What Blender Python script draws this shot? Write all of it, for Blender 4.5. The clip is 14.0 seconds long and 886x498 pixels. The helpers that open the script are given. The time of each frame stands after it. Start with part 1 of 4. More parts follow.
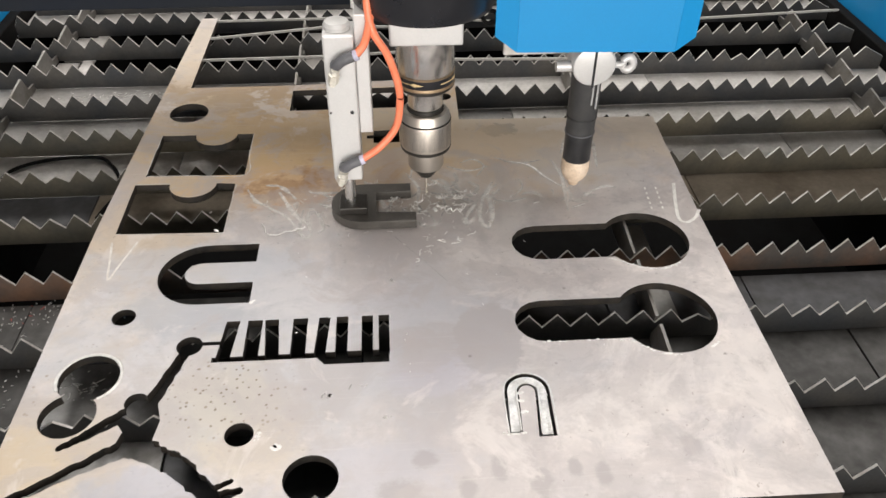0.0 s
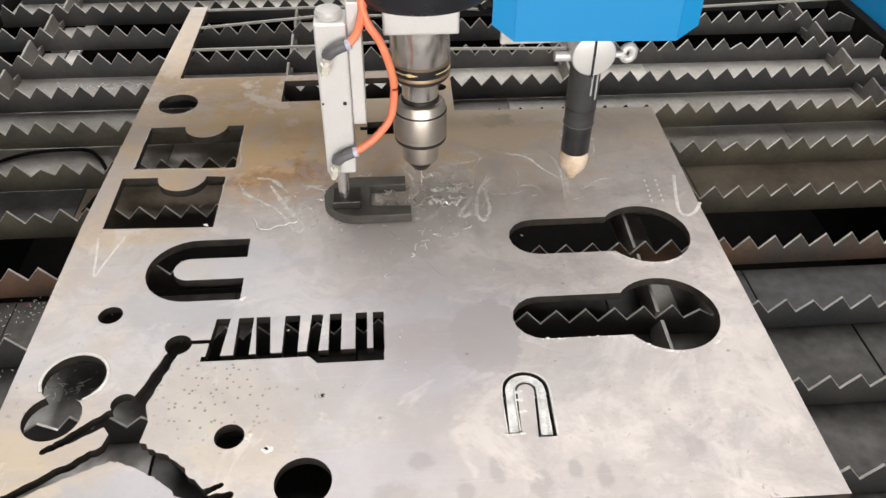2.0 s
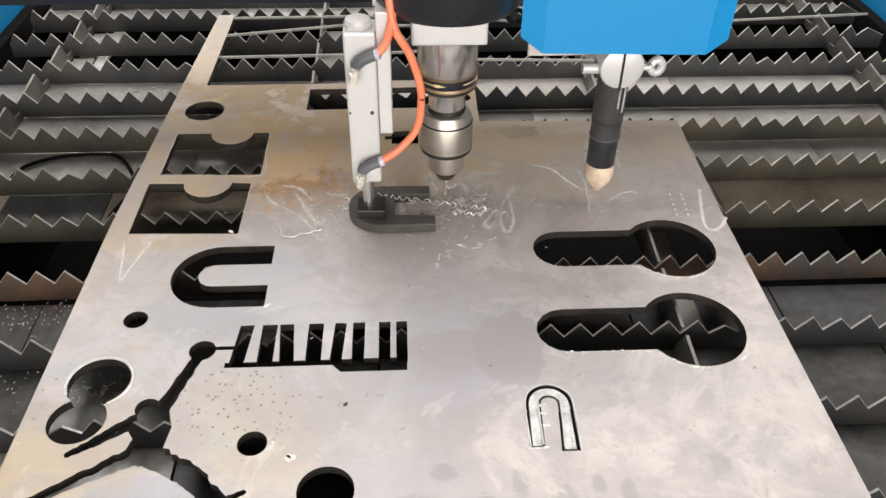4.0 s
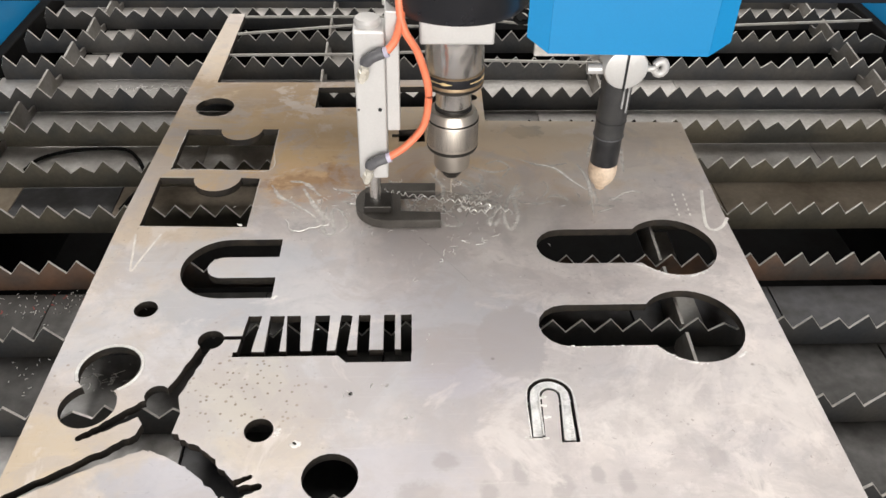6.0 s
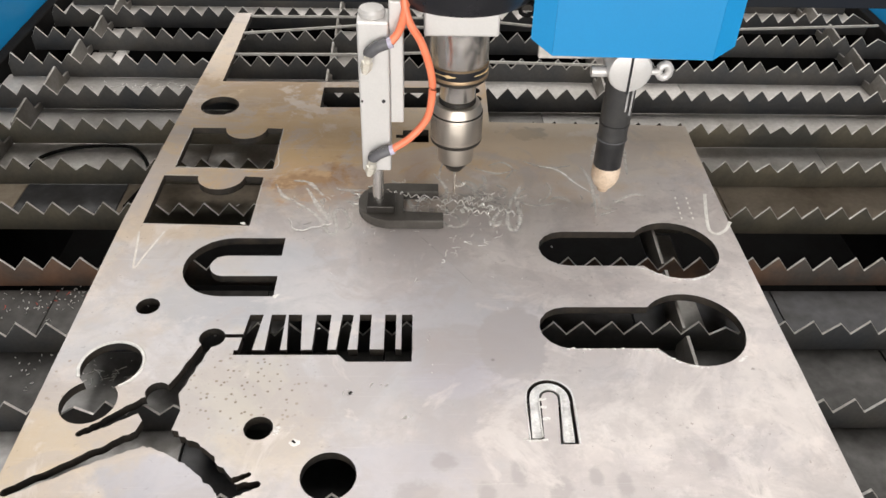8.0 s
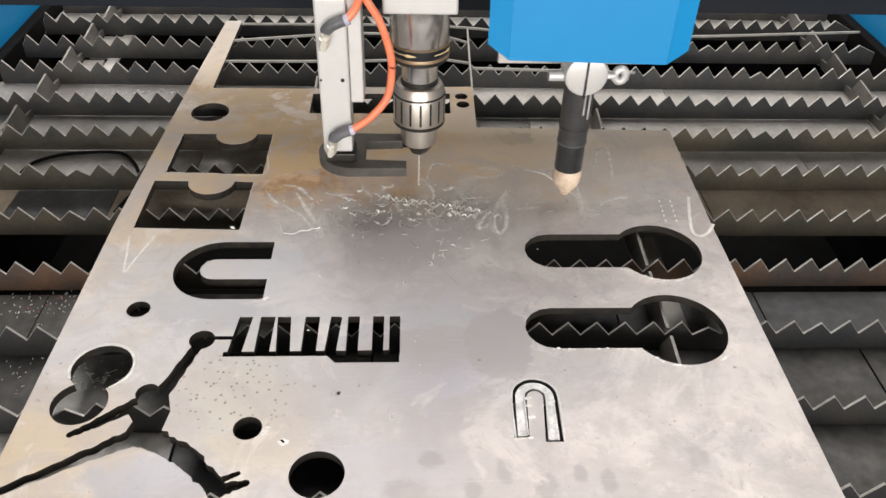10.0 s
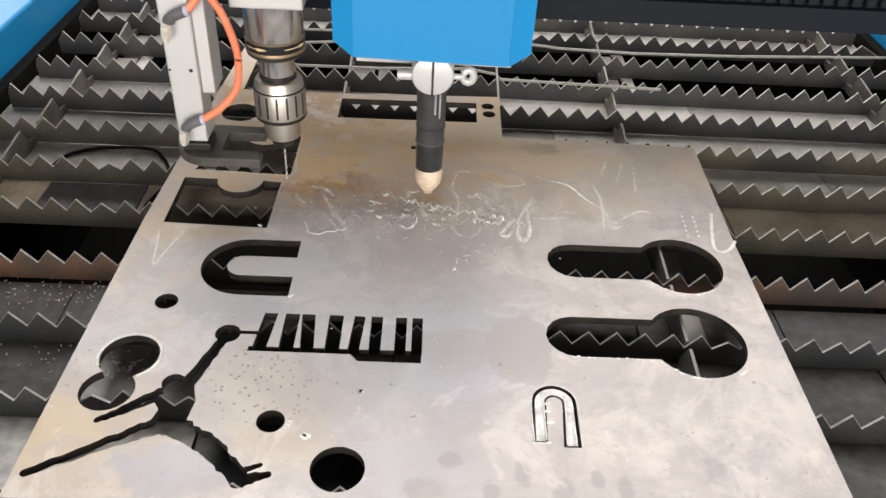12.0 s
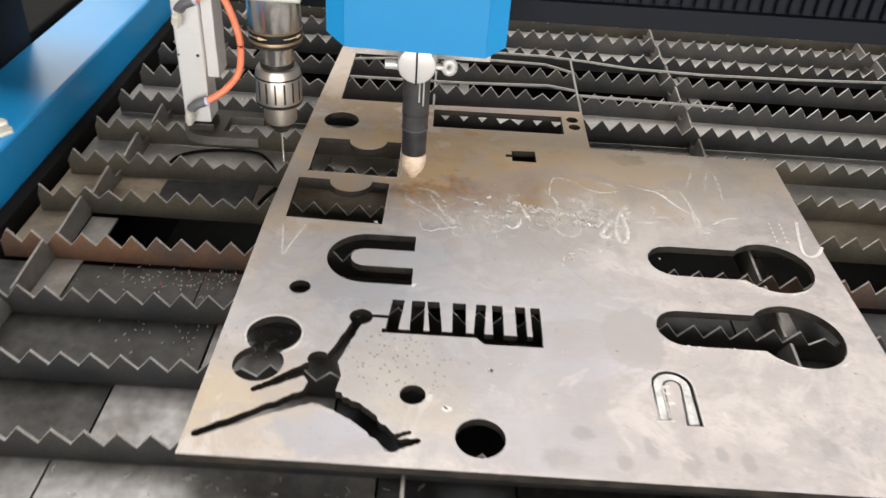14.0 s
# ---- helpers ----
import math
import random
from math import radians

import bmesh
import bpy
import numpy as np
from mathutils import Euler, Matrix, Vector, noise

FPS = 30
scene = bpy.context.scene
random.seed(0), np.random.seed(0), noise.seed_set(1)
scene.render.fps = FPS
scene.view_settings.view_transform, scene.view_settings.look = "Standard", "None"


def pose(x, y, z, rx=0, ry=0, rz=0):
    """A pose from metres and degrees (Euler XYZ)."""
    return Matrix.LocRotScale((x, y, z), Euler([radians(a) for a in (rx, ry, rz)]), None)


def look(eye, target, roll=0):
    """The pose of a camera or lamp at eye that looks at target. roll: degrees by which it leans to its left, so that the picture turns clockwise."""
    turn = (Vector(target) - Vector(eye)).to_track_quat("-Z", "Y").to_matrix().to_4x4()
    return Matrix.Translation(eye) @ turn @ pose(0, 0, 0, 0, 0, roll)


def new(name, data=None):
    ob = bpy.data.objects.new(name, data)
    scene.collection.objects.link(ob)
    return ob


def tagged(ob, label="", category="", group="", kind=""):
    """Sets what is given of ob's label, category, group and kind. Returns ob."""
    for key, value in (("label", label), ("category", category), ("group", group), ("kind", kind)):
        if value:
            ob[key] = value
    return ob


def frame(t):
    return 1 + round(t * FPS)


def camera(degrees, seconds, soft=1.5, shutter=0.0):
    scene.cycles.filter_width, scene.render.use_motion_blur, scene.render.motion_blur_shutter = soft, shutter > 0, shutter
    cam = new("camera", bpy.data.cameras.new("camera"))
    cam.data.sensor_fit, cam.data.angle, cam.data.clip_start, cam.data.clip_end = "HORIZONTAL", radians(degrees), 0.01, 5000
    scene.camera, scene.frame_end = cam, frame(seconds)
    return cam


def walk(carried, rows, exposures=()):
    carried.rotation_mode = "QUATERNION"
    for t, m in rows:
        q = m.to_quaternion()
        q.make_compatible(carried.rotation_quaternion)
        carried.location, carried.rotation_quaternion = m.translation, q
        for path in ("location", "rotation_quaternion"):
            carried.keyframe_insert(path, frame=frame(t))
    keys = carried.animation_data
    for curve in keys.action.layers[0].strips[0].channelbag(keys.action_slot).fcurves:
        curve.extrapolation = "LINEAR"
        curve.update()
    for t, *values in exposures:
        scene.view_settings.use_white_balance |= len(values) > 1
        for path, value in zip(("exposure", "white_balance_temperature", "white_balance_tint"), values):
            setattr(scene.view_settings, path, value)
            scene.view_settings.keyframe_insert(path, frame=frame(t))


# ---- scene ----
# ---- camera and its way ----
cam = camera(58.1, 14.0, soft=1.5, shutter=0.5)
PATH = [
    (0, (-0.015, -0.554, 1.303), (0.1, 0.989, 0.036), 0.5),
    (0.5, (-0.011, -0.537, 1.299), (0.124, 1.002, 0.029), 0.9),
    (1, (-0.012, -0.535, 1.299), (0.129, 0.995, 0.019), 0.9),
    (1.5, (-0.012, -0.536, 1.294), (0.126, 0.994, 0.014), 1.0),
    (2, (-0.015, -0.537, 1.294), (0.113, 0.99, 0.009), 0.7),
    (2.5, (-0.017, -0.54, 1.298), (0.094, 0.988, 0.013), 0.4),
    (3, (-0.022, -0.541, 1.3), (0.086, 1.004, 0.034), 0.4),
    (3.5, (-0.022, -0.538, 1.298), (0.076, 1.016, 0.042), 0.7),
    (4, (-0.023, -0.535, 1.294), (0.067, 1.009, 0.027), 0.8),
    (6.5, (-0.024, -0.554, 1.297), (0.05, 1.001, 0.041), 1.5),
    (7, (-0.021, -0.556, 1.295), (0.045, 1.003, 0.045), 1.6),
    (7.5, (-0.022, -0.556, 1.296), (0.038, 0.999, 0.04), 1.5),
    (8, (-0.021, -0.551, 1.297), (0.045, 1.001, 0.038), 1.7),
    (8.5, (-0.017, -0.554, 1.297), (0.064, 1.004, 0.045), 1.9),
    (9, (-0.016, -0.556, 1.3), (0.07, 1.002, 0.049), 1.8),
    (11.5, (-0.021, -0.574, 1.3), (0.044, 1.007, 0.076), 2.7),
    (12, (-0.028, -0.575, 1.3), (0.025, 1.009, 0.08), 3.4),
    (12.5, (-0.033, -0.583, 1.301), (0.013, 1.009, 0.092), 3.7),
    (13, (-0.039, -0.642, 1.311), (-0.019, 0.992, 0.157), 4.2),
    (13.5, (-0.055, -0.702, 1.312), (-0.154, 0.928, 0.157), 3.2),
    (14, (-0.134, -0.639, 1.298), (-0.106, 0.988, 0.136), 4.2),
]
walk(cam, [(t, look(eye, target, roll)) for t, eye, target, roll in PATH])

# ---- world and light ----
world = bpy.data.worlds.new("world")
scene.world = world
world.use_nodes = True
wn = world.node_tree
sky = wn.nodes.new("ShaderNodeTexSky")
sky.sky_type, sky.sun_disc = "NISHITA", False
sky.sun_elevation, sky.sun_rotation = radians(62), radians(200)
soften = wn.nodes.new("ShaderNodeHueSaturation")
soften.inputs["Saturation"].default_value = 0.22
wn.links.new(sky.outputs[0], soften.inputs["Color"])
wn.links.new(soften.outputs[0], wn.nodes["Background"].inputs[0])
wn.nodes["Background"].inputs[1].default_value = 0.14


def opening_light(name, eye, target, wide, high, watts):
    """Daylight that comes in through an opening of the unseen hall."""
    data = bpy.data.lights.new(name, "AREA")
    data.shape, data.size, data.size_y, data.energy, data.color = "RECTANGLE", wide, high, watts, (1.0, 0.95, 0.89)
    lamp = new(name, data)
    lamp.matrix_world = look(eye, target)
    return lamp


opening_light("skylight_daylight", (0.6, 2.8, 6.38), (0.6, 2.8, 0), 8.0, 6.5, 545)
opening_light("door_daylight", (0.5, -6.85, 2.1), (0.5, 0, 2.1), 7.6, 3.9, 600)
# unseen window, added where its light mirrors in the blue rail
opening_light("window_daylight", (-4.9, 6.95, 4.5), (-4.9, 0, 4.5), 3.6, 2.8, 150)
scene.view_settings.exposure = 0.05


# ---- materials ----
def mat(name, base, rough=0.5, metal=0.0, second=None, scale=40.0, fine=300.0, mix=0.5, bump=0.0, rough_var=0.12, grain_amount=0.09, vary_amount=0.22):
    """A surface with blotches of a second colour, fine grain and relief, at real size."""
    m = bpy.data.materials.new(name)
    m.use_nodes = True
    n, l = m.node_tree.nodes, m.node_tree.links
    b = n["Principled BSDF"]
    coord = n.new("ShaderNodeTexCoord")
    info = n.new("ShaderNodeObjectInfo")
    shift = n.new("ShaderNodeVectorMath")
    shift.operation = "MULTIPLY_ADD"
    comb = n.new("ShaderNodeCombineXYZ")
    for k in range(3):
        l.new(info.outputs["Random"], comb.inputs[k])
    l.new(comb.outputs[0], shift.inputs[0])
    shift.inputs[1].default_value = (7.3, 5.1, 3.7)
    l.new(coord.outputs["Object"], shift.inputs[2])
    big = n.new("ShaderNodeTexNoise")
    big.inputs["Scale"].default_value, big.inputs["Detail"].default_value, big.inputs["Roughness"].default_value = scale, 6, 0.62
    small = n.new("ShaderNodeTexNoise")
    small.inputs["Scale"].default_value, small.inputs["Detail"].default_value = fine, 4
    l.new(shift.outputs[0], big.inputs["Vector"])
    l.new(shift.outputs[0], small.inputs["Vector"])
    ramp = n.new("ShaderNodeMapRange")
    ramp.inputs["From Min"].default_value, ramp.inputs["From Max"].default_value = 0.38, 0.66
    ramp.inputs["To Max"].default_value = mix
    l.new(big.outputs["Fac"], ramp.inputs["Value"])
    col = n.new("ShaderNodeMix")
    col.data_type = "RGBA"
    l.new(ramp.outputs[0], col.inputs["Factor"])
    col.inputs["A"].default_value = (*base, 1)
    col.inputs["B"].default_value = (*(second or [c * 0.7 for c in base]), 1)
    grain = n.new("ShaderNodeMapRange")
    grain.inputs["From Min"].default_value, grain.inputs["From Max"].default_value = 0.3, 0.7
    grain.inputs["To Min"].default_value, grain.inputs["To Max"].default_value = 1 - grain_amount, 1 + grain_amount
    l.new(small.outputs["Fac"], grain.inputs["Value"])
    vary = n.new("ShaderNodeMath")
    vary.operation = "MULTIPLY_ADD"
    l.new(info.outputs["Random"], vary.inputs[0])
    vary.inputs[1].default_value, vary.inputs[2].default_value = vary_amount, 1 - vary_amount / 2
    both = n.new("ShaderNodeMath")
    both.operation = "MULTIPLY"
    l.new(grain.outputs[0], both.inputs[0])
    l.new(vary.outputs[0], both.inputs[1])
    mul = n.new("ShaderNodeVectorMath")
    mul.operation = "SCALE"
    l.new(col.outputs["Result"], mul.inputs[0])
    l.new(both.outputs[0], mul.inputs["Scale"])
    l.new(mul.outputs[0], b.inputs["Base Color"])
    rr = n.new("ShaderNodeMapRange")
    rr.inputs["To Min"].default_value, rr.inputs["To Max"].default_value = max(0.03, rough - rough_var), min(1, rough + rough_var)
    l.new(big.outputs["Fac"], rr.inputs["Value"])
    l.new(rr.outputs[0], b.inputs["Roughness"])
    b.inputs["Metallic"].default_value = metal
    if bump:
        bp = n.new("ShaderNodeBump")
        bp.inputs["Strength"].default_value, bp.inputs["Distance"].default_value = bump, 0.0006
        l.new(small.outputs["Fac"], bp.inputs["Height"])
        l.new(bp.outputs[0], b.inputs["Normal"])
    return m


def plate_steel():
    """Mill steel sheet: cool grey, brown rust towards one corner, heat tints, round finger smudges, a painted
    mid-sheet shadow.
    """
    m = mat("sheet_steel", (0.57, 0.515, 0.49), 0.41, 0.16, (0.46, 0.435, 0.43), 15, 260, 0.95, 0.06, 0.24, grain_amount=0.03, vary_amount=0.0)
    n, l = m.node_tree.nodes, m.node_tree.links
    b = n["Principled BSDF"]
    coord = n.new("ShaderNodeTexCoord")
    source = b.inputs["Base Color"].links[0].from_socket

    def blotch(centre, radius, colour, strength, wobble=0.05, scale=14, edge=0.3):
        """A stain or painted shadow of its own shape: a spot with an uneven edge."""
        nonlocal source
        noisy = n.new("ShaderNodeTexNoise")
        noisy.inputs["Scale"].default_value, noisy.inputs["Detail"].default_value, noisy.inputs["Roughness"].default_value = scale, 7, 0.7
        l.new(coord.outputs["Object"], noisy.inputs["Vector"])
        off = n.new("ShaderNodeVectorMath")
        off.operation = "SUBTRACT"
        l.new(coord.outputs["Object"], off.inputs[0])
        off.inputs[1].default_value = (*centre, 0.8)
        flat = n.new("ShaderNodeVectorMath")
        flat.operation = "MULTIPLY"
        l.new(off.outputs[0], flat.inputs[0])
        flat.inputs[1].default_value = (1 / radius[0], 1 / radius[1], 0)
        length = n.new("ShaderNodeVectorMath")
        length.operation = "LENGTH"
        l.new(flat.outputs[0], length.inputs[0])
        add = n.new("ShaderNodeMath")
        add.operation = "MULTIPLY_ADD"
        l.new(noisy.outputs["Fac"], add.inputs[0])
        add.inputs[1].default_value = wobble * 40
        l.new(length.outputs["Value"], add.inputs[2])
        fall = n.new("ShaderNodeMapRange")
        fall.interpolation_type = "SMOOTHSTEP"
        fall.inputs["From Min"].default_value, fall.inputs["From Max"].default_value = 1 - edge + wobble * 20, 1 + edge + wobble * 20
        fall.inputs["To Min"].default_value, fall.inputs["To Max"].default_value = strength, 0
        l.new(add.outputs[0], fall.inputs["Value"])
        mix = n.new("ShaderNodeMix")
        mix.data_type = "RGBA"
        l.new(fall.outputs[0], mix.inputs["Factor"])
        l.new(source, mix.inputs["A"])
        mix.inputs["B"].default_value = (*colour, 1)
        source = mix.outputs["Result"]

    def clouds(scale, low, high, colour, strength, detail=8):
        """Mottling: patches of another tone all over the sheet."""
        nonlocal source
        noisy = n.new("ShaderNodeTexNoise")
        noisy.inputs["Scale"].default_value, noisy.inputs["Detail"].default_value, noisy.inputs["Roughness"].default_value = scale, detail, 0.66
        noisy.inputs["Distortion"].default_value = 0.6
        l.new(coord.outputs["Object"], noisy.inputs["Vector"])
        fall = n.new("ShaderNodeMapRange")
        fall.inputs["From Min"].default_value, fall.inputs["From Max"].default_value, fall.inputs["To Max"].default_value = low, high, strength
        l.new(noisy.outputs["Fac"], fall.inputs["Value"])
        mix = n.new("ShaderNodeMix")
        mix.data_type = "RGBA"
        l.new(fall.outputs[0], mix.inputs["Factor"])
        l.new(source, mix.inputs["A"])
        mix.inputs["B"].default_value = (*colour, 1)
        source = mix.outputs["Result"]

    def specks(centre, radius, scale, size, colour, strength):
        """Small dark pits strewn over one part of the sheet."""
        nonlocal source
        cells = n.new("ShaderNodeTexVoronoi")
        cells.inputs["Scale"].default_value, cells.inputs["Randomness"].default_value = scale, 1.0
        l.new(coord.outputs["Object"], cells.inputs["Vector"])
        dot = n.new("ShaderNodeMapRange")
        dot.inputs["From Min"].default_value, dot.inputs["From Max"].default_value = size * 0.5, size
        dot.inputs["To Min"].default_value, dot.inputs["To Max"].default_value = strength, 0
        l.new(cells.outputs["Distance"], dot.inputs["Value"])
        off = n.new("ShaderNodeVectorMath")
        off.operation = "SUBTRACT"
        l.new(coord.outputs["Object"], off.inputs[0])
        off.inputs[1].default_value = (*centre, 0.8)
        flat = n.new("ShaderNodeVectorMath")
        flat.operation = "MULTIPLY"
        l.new(off.outputs[0], flat.inputs[0])
        flat.inputs[1].default_value = (1 / radius[0], 1 / radius[1], 0)
        length = n.new("ShaderNodeVectorMath")
        length.operation = "LENGTH"
        l.new(flat.outputs[0], length.inputs[0])
        area = n.new("ShaderNodeMapRange")
        area.inputs["From Min"].default_value, area.inputs["From Max"].default_value = 0.6, 1.1
        area.inputs["To Min"].default_value, area.inputs["To Max"].default_value = 1, 0
        l.new(length.outputs["Value"], area.inputs["Value"])
        both = n.new("ShaderNodeMath")
        both.operation = "MULTIPLY"
        l.new(dot.outputs[0], both.inputs[0])
        l.new(area.outputs[0], both.inputs[1])
        mix = n.new("ShaderNodeMix")
        mix.data_type = "RGBA"
        l.new(both.outputs[0], mix.inputs["Factor"])
        l.new(source, mix.inputs["A"])
        mix.inputs["B"].default_value = (*colour, 1)
        source = mix.outputs["Result"]

    clouds(4.5, 0.46, 0.62, (0.64, 0.585, 0.56), 0.6)
    clouds(8, 0.50, 0.60, (0.385, 0.36, 0.37), 0.6)
    clouds(17, 0.50, 0.60, (0.56, 0.52, 0.50), 0.55)
    clouds(26, 0.54, 0.64, (0.35, 0.325, 0.325), 0.55)
    clouds(11, 0.53, 0.59, (0.43, 0.395, 0.39), 0.5)
    clouds(6.5, 0.56, 0.61, (0.39, 0.355, 0.345), 0.45)
    clouds(70, 0.55, 0.68, (0.32, 0.30, 0.29), 0.4)
    blotch((-0.12, 0.36), (0.30, 0.17), (0.44, 0.305, 0.175), 0.8, 0.05, 9)
    blotch((-0.03, 0.25), (0.26, 0.10), (0.50, 0.36, 0.225), 0.75, 0.06, 11)
    blotch((0.2, 0.27), (0.2, 0.07), (0.52, 0.43, 0.33), 0.65, 0.06, 14)
    blotch((-0.125, 0.178), (0.07, 0.032), (0.50, 0.27, 0.12), 0.85, 0.09, 34)
    blotch((-0.13, 0.178), (0.055, 0.022), (0.19, 0.085, 0.035), 0.75, 0.12, 60)
    blotch((-0.155, 0.215), (0.04, 0.03), (0.52, 0.36, 0.20), 0.65, 0.09, 50)
    blotch((-0.035, 0.195), (0.006, 0.045), (0.24, 0.13, 0.06), 0.8, 0.05, 40)
    blotch((-0.07, 0.18), (0.03, 0.012), (0.30, 0.17, 0.08), 0.6, 0.08, 50)
    blotch((-0.26, 0.17), (0.08, 0.2), (0.50, 0.39, 0.26), 0.6, 0.06, 16)
    blotch((-0.285, 0.52), (0.03, 0.12), (0.56, 0.475, 0.38), 0.7, 0.04, 20)
    blotch((-0.30, -0.178), (0.06, 0.055), (0.50, 0.385, 0.24), 0.6, 0.06, 22, 0.6)
    blotch((-0.16, -0.128), (0.055, 0.045), (0.47, 0.40, 0.29), 0.5, 0.05, 24, 0.7)
    blotch((-0.02, 0.24), (0.035, 0.05), (0.26, 0.20, 0.14), 0.6, 0.10, 20, 0.5)
    blotch((-0.10, 0.27), (0.05, 0.03), (0.28, 0.20, 0.12), 0.55, 0.10, 24, 0.5)
    blotch((0.03, 0.18), (0.06, 0.02), (0.46, 0.41, 0.36), 0.5, 0.09, 24, 0.5)
    blotch((-0.22, 0.335), (0.06, 0.02), (0.30, 0.21, 0.12), 0.55, 0.10, 26, 0.5)
    blotch((-0.08, 0.23), (0.03, 0.02), (0.58, 0.47, 0.33), 0.5, 0.10, 24, 0.5)
    blotch((0.2, 0.2), (0.06, 0.05), (0.50, 0.47, 0.45), 0.5, 0.09, 18, 0.5)
    blotch((0.07, 0.13), (0.08, 0.05), (0.52, 0.48, 0.45), 0.45, 0.10, 16, 0.5)
    blotch((-0.15, 0.17), (0.03, 0.025), (0.60, 0.46, 0.30), 0.6, 0.11, 40, 0.4)
    blotch((0.12, -0.14), (0.06, 0.04), (0.60, 0.56, 0.53), 0.5, 0.08, 18, 0.5)
    blotch((-0.02, -0.05), (0.05, 0.06), (0.44, 0.42, 0.45), 0.5, 0.08, 18, 0.5)
    blotch((0.02, 0.03), (0.07, 0.03), (0.55, 0.52, 0.50), 0.5, 0.08, 18, 0.5)
    clouds(190, 0.67, 0.73, (0.16, 0.13, 0.10), 0.5, 2)
    blotch((-0.205, -0.205), (0.05, 0.024), (0.36, 0.36, 0.41), 0.7, 0.03, 25, 0.12)
    blotch((0.112, 0.284), (0.026, 0.013), (0.12, 0.10, 0.08), 0.85, 0.09, 60, 0.25)
    blotch((0.062, -0.068), (0.03, 0.044), (0.37, 0.34, 0.335), 0.75, 0.03, 26, 0.06)
    blotch((-0.03, -0.205), (0.09, 0.03), (0.40, 0.375, 0.385), 0.6, 0.06, 20, 0.3)
    blotch((-0.06, -0.12), (0.12, 0.06), (0.40, 0.365, 0.355), 0.6, 0.10, 15, 0.4)
    blotch((0.04, -0.19), (0.10, 0.05), (0.42, 0.38, 0.37), 0.55, 0.10, 18, 0.4)
    # next two: grey shadow band in mid-sheet, put into the colour
    blotch((0.0, 0.06), (0.05, 0.06), (0.40, 0.365, 0.35), 0.5, 0.10, 16, 0.4)
    blotch((0.02, -0.02), (0.06, 0.05), (0.40, 0.375, 0.38), 0.5, 0.08, 18, 0.4)
    blotch((0.0, 0.14), (0.09, 0.025), (0.48, 0.435, 0.39), 0.45, 0.07, 26)
    blotch((-0.2, 0.05), (0.1, 0.03), (0.45, 0.46, 0.50), 0.5, 0.07, 20)
    blotch((-0.14, -0.05), (0.2, 0.12), (0.43, 0.44, 0.475), 0.55, 0.08, 14, 0.5)
    blotch((-0.21, -0.02), (0.06, 0.03), (0.32, 0.33, 0.36), 0.5, 0.08, 30, 0.4)
    blotch((0.0, -0.13), (0.03, 0.05), (0.36, 0.345, 0.36), 0.5, 0.06, 26, 0.4)
    blotch((-0.09, 0.3), (0.16, 0.1), (0.52, 0.36, 0.18), 0.5, 0.11, 17, 0.35)
    blotch((0.06, 0.3), (0.16, 0.08), (0.56, 0.49, 0.40), 0.5, 0.11, 13, 0.35)
    blotch((-0.2, 0.38), (0.12, 0.05), (0.25, 0.165, 0.085), 0.5, 0.11, 28, 0.3)
    blotch((-0.04, 0.18), (0.03, 0.03), (0.54, 0.37, 0.20), 0.5, 0.10, 30, 0.4)
    blotch((-0.05, -0.2), (0.06, 0.03), (0.40, 0.39, 0.43), 0.5, 0.06, 24)
    blotch((0.02, -0.11), (0.05, 0.02), (0.44, 0.42, 0.47), 0.5, 0.06, 30)
    for x, y, rx, ry in ((0.055, -0.2, 0.006, 0.012), (0.085, -0.215, 0.008, 0.013), (0.112, -0.203, 0.005, 0.009), (0.132, -0.21, 0.006, 0.01), (0.205, -0.19, 0.008, 0.01), (0.228, -0.212, 0.006, 0.008), (-0.02, -0.217, 0.016, 0.01), (0.0, -0.19, 0.009, 0.008), (0.03, -0.218, 0.007, 0.008)):
        blotch((x, y), (rx, ry), (0.31, 0.285, 0.28), 0.65, 0.05, 80, 0.35)
    for x, y, rx, ry, colour, strength in (
        (-0.30, -0.165, 0.07, 0.05, (0.50, 0.41, 0.29), 0.45), (-0.16, -0.13, 0.06, 0.05, (0.46, 0.41, 0.33), 0.45), (-0.13, -0.18, 0.04, 0.03, (0.52, 0.44, 0.33), 0.4),
        (-0.13, 0.18, 0.07, 0.03, (0.56, 0.38, 0.22), 0.7), (-0.03, 0.235, 0.07, 0.05, (0.46, 0.31, 0.16), 0.6), (-0.15, 0.31, 0.09, 0.05, (0.47, 0.32, 0.17), 0.5), (-0.24, 0.165, 0.03, 0.012, (0.55, 0.38, 0.2), 0.7),
        (-0.02, 0.19, 0.012, 0.05, (0.30, 0.17, 0.08), 0.5), (0.06, 0.26, 0.12, 0.03, (0.50, 0.37, 0.24), 0.45)):
        blotch((x, y), (rx, ry), colour, strength, 0.09, 26, 0.5)
    for x, y, rx, ry in ((-0.135, 0.178, 0.05, 0.012), (-0.10, 0.195, 0.03, 0.008), (-0.15, 0.165, 0.02, 0.01), (-0.11, 0.20, 0.012, 0.02)):
        blotch((x, y), (rx, ry), (0.31, 0.17, 0.08), 0.55, 0.14, 60, 0.5)
    clouds(7, 0.52, 0.58, (0.385, 0.35, 0.345), 0.5)
    clouds(16, 0.54, 0.60, (0.40, 0.36, 0.35), 0.45)
    clouds(10, 0.57, 0.62, (0.62, 0.575, 0.55), 0.5)
    blotch((0.062, -0.066), (0.03, 0.044), (0.40, 0.365, 0.36), 0.7, 0.02, 26, 0.06)
    specks((-0.158, -0.118), (0.055, 0.05), 170, 0.24, (0.15, 0.11, 0.07), 0.8)
    specks((-0.165, -0.12), (0.07, 0.06), 90, 0.15, (0.2, 0.15, 0.1), 0.7)
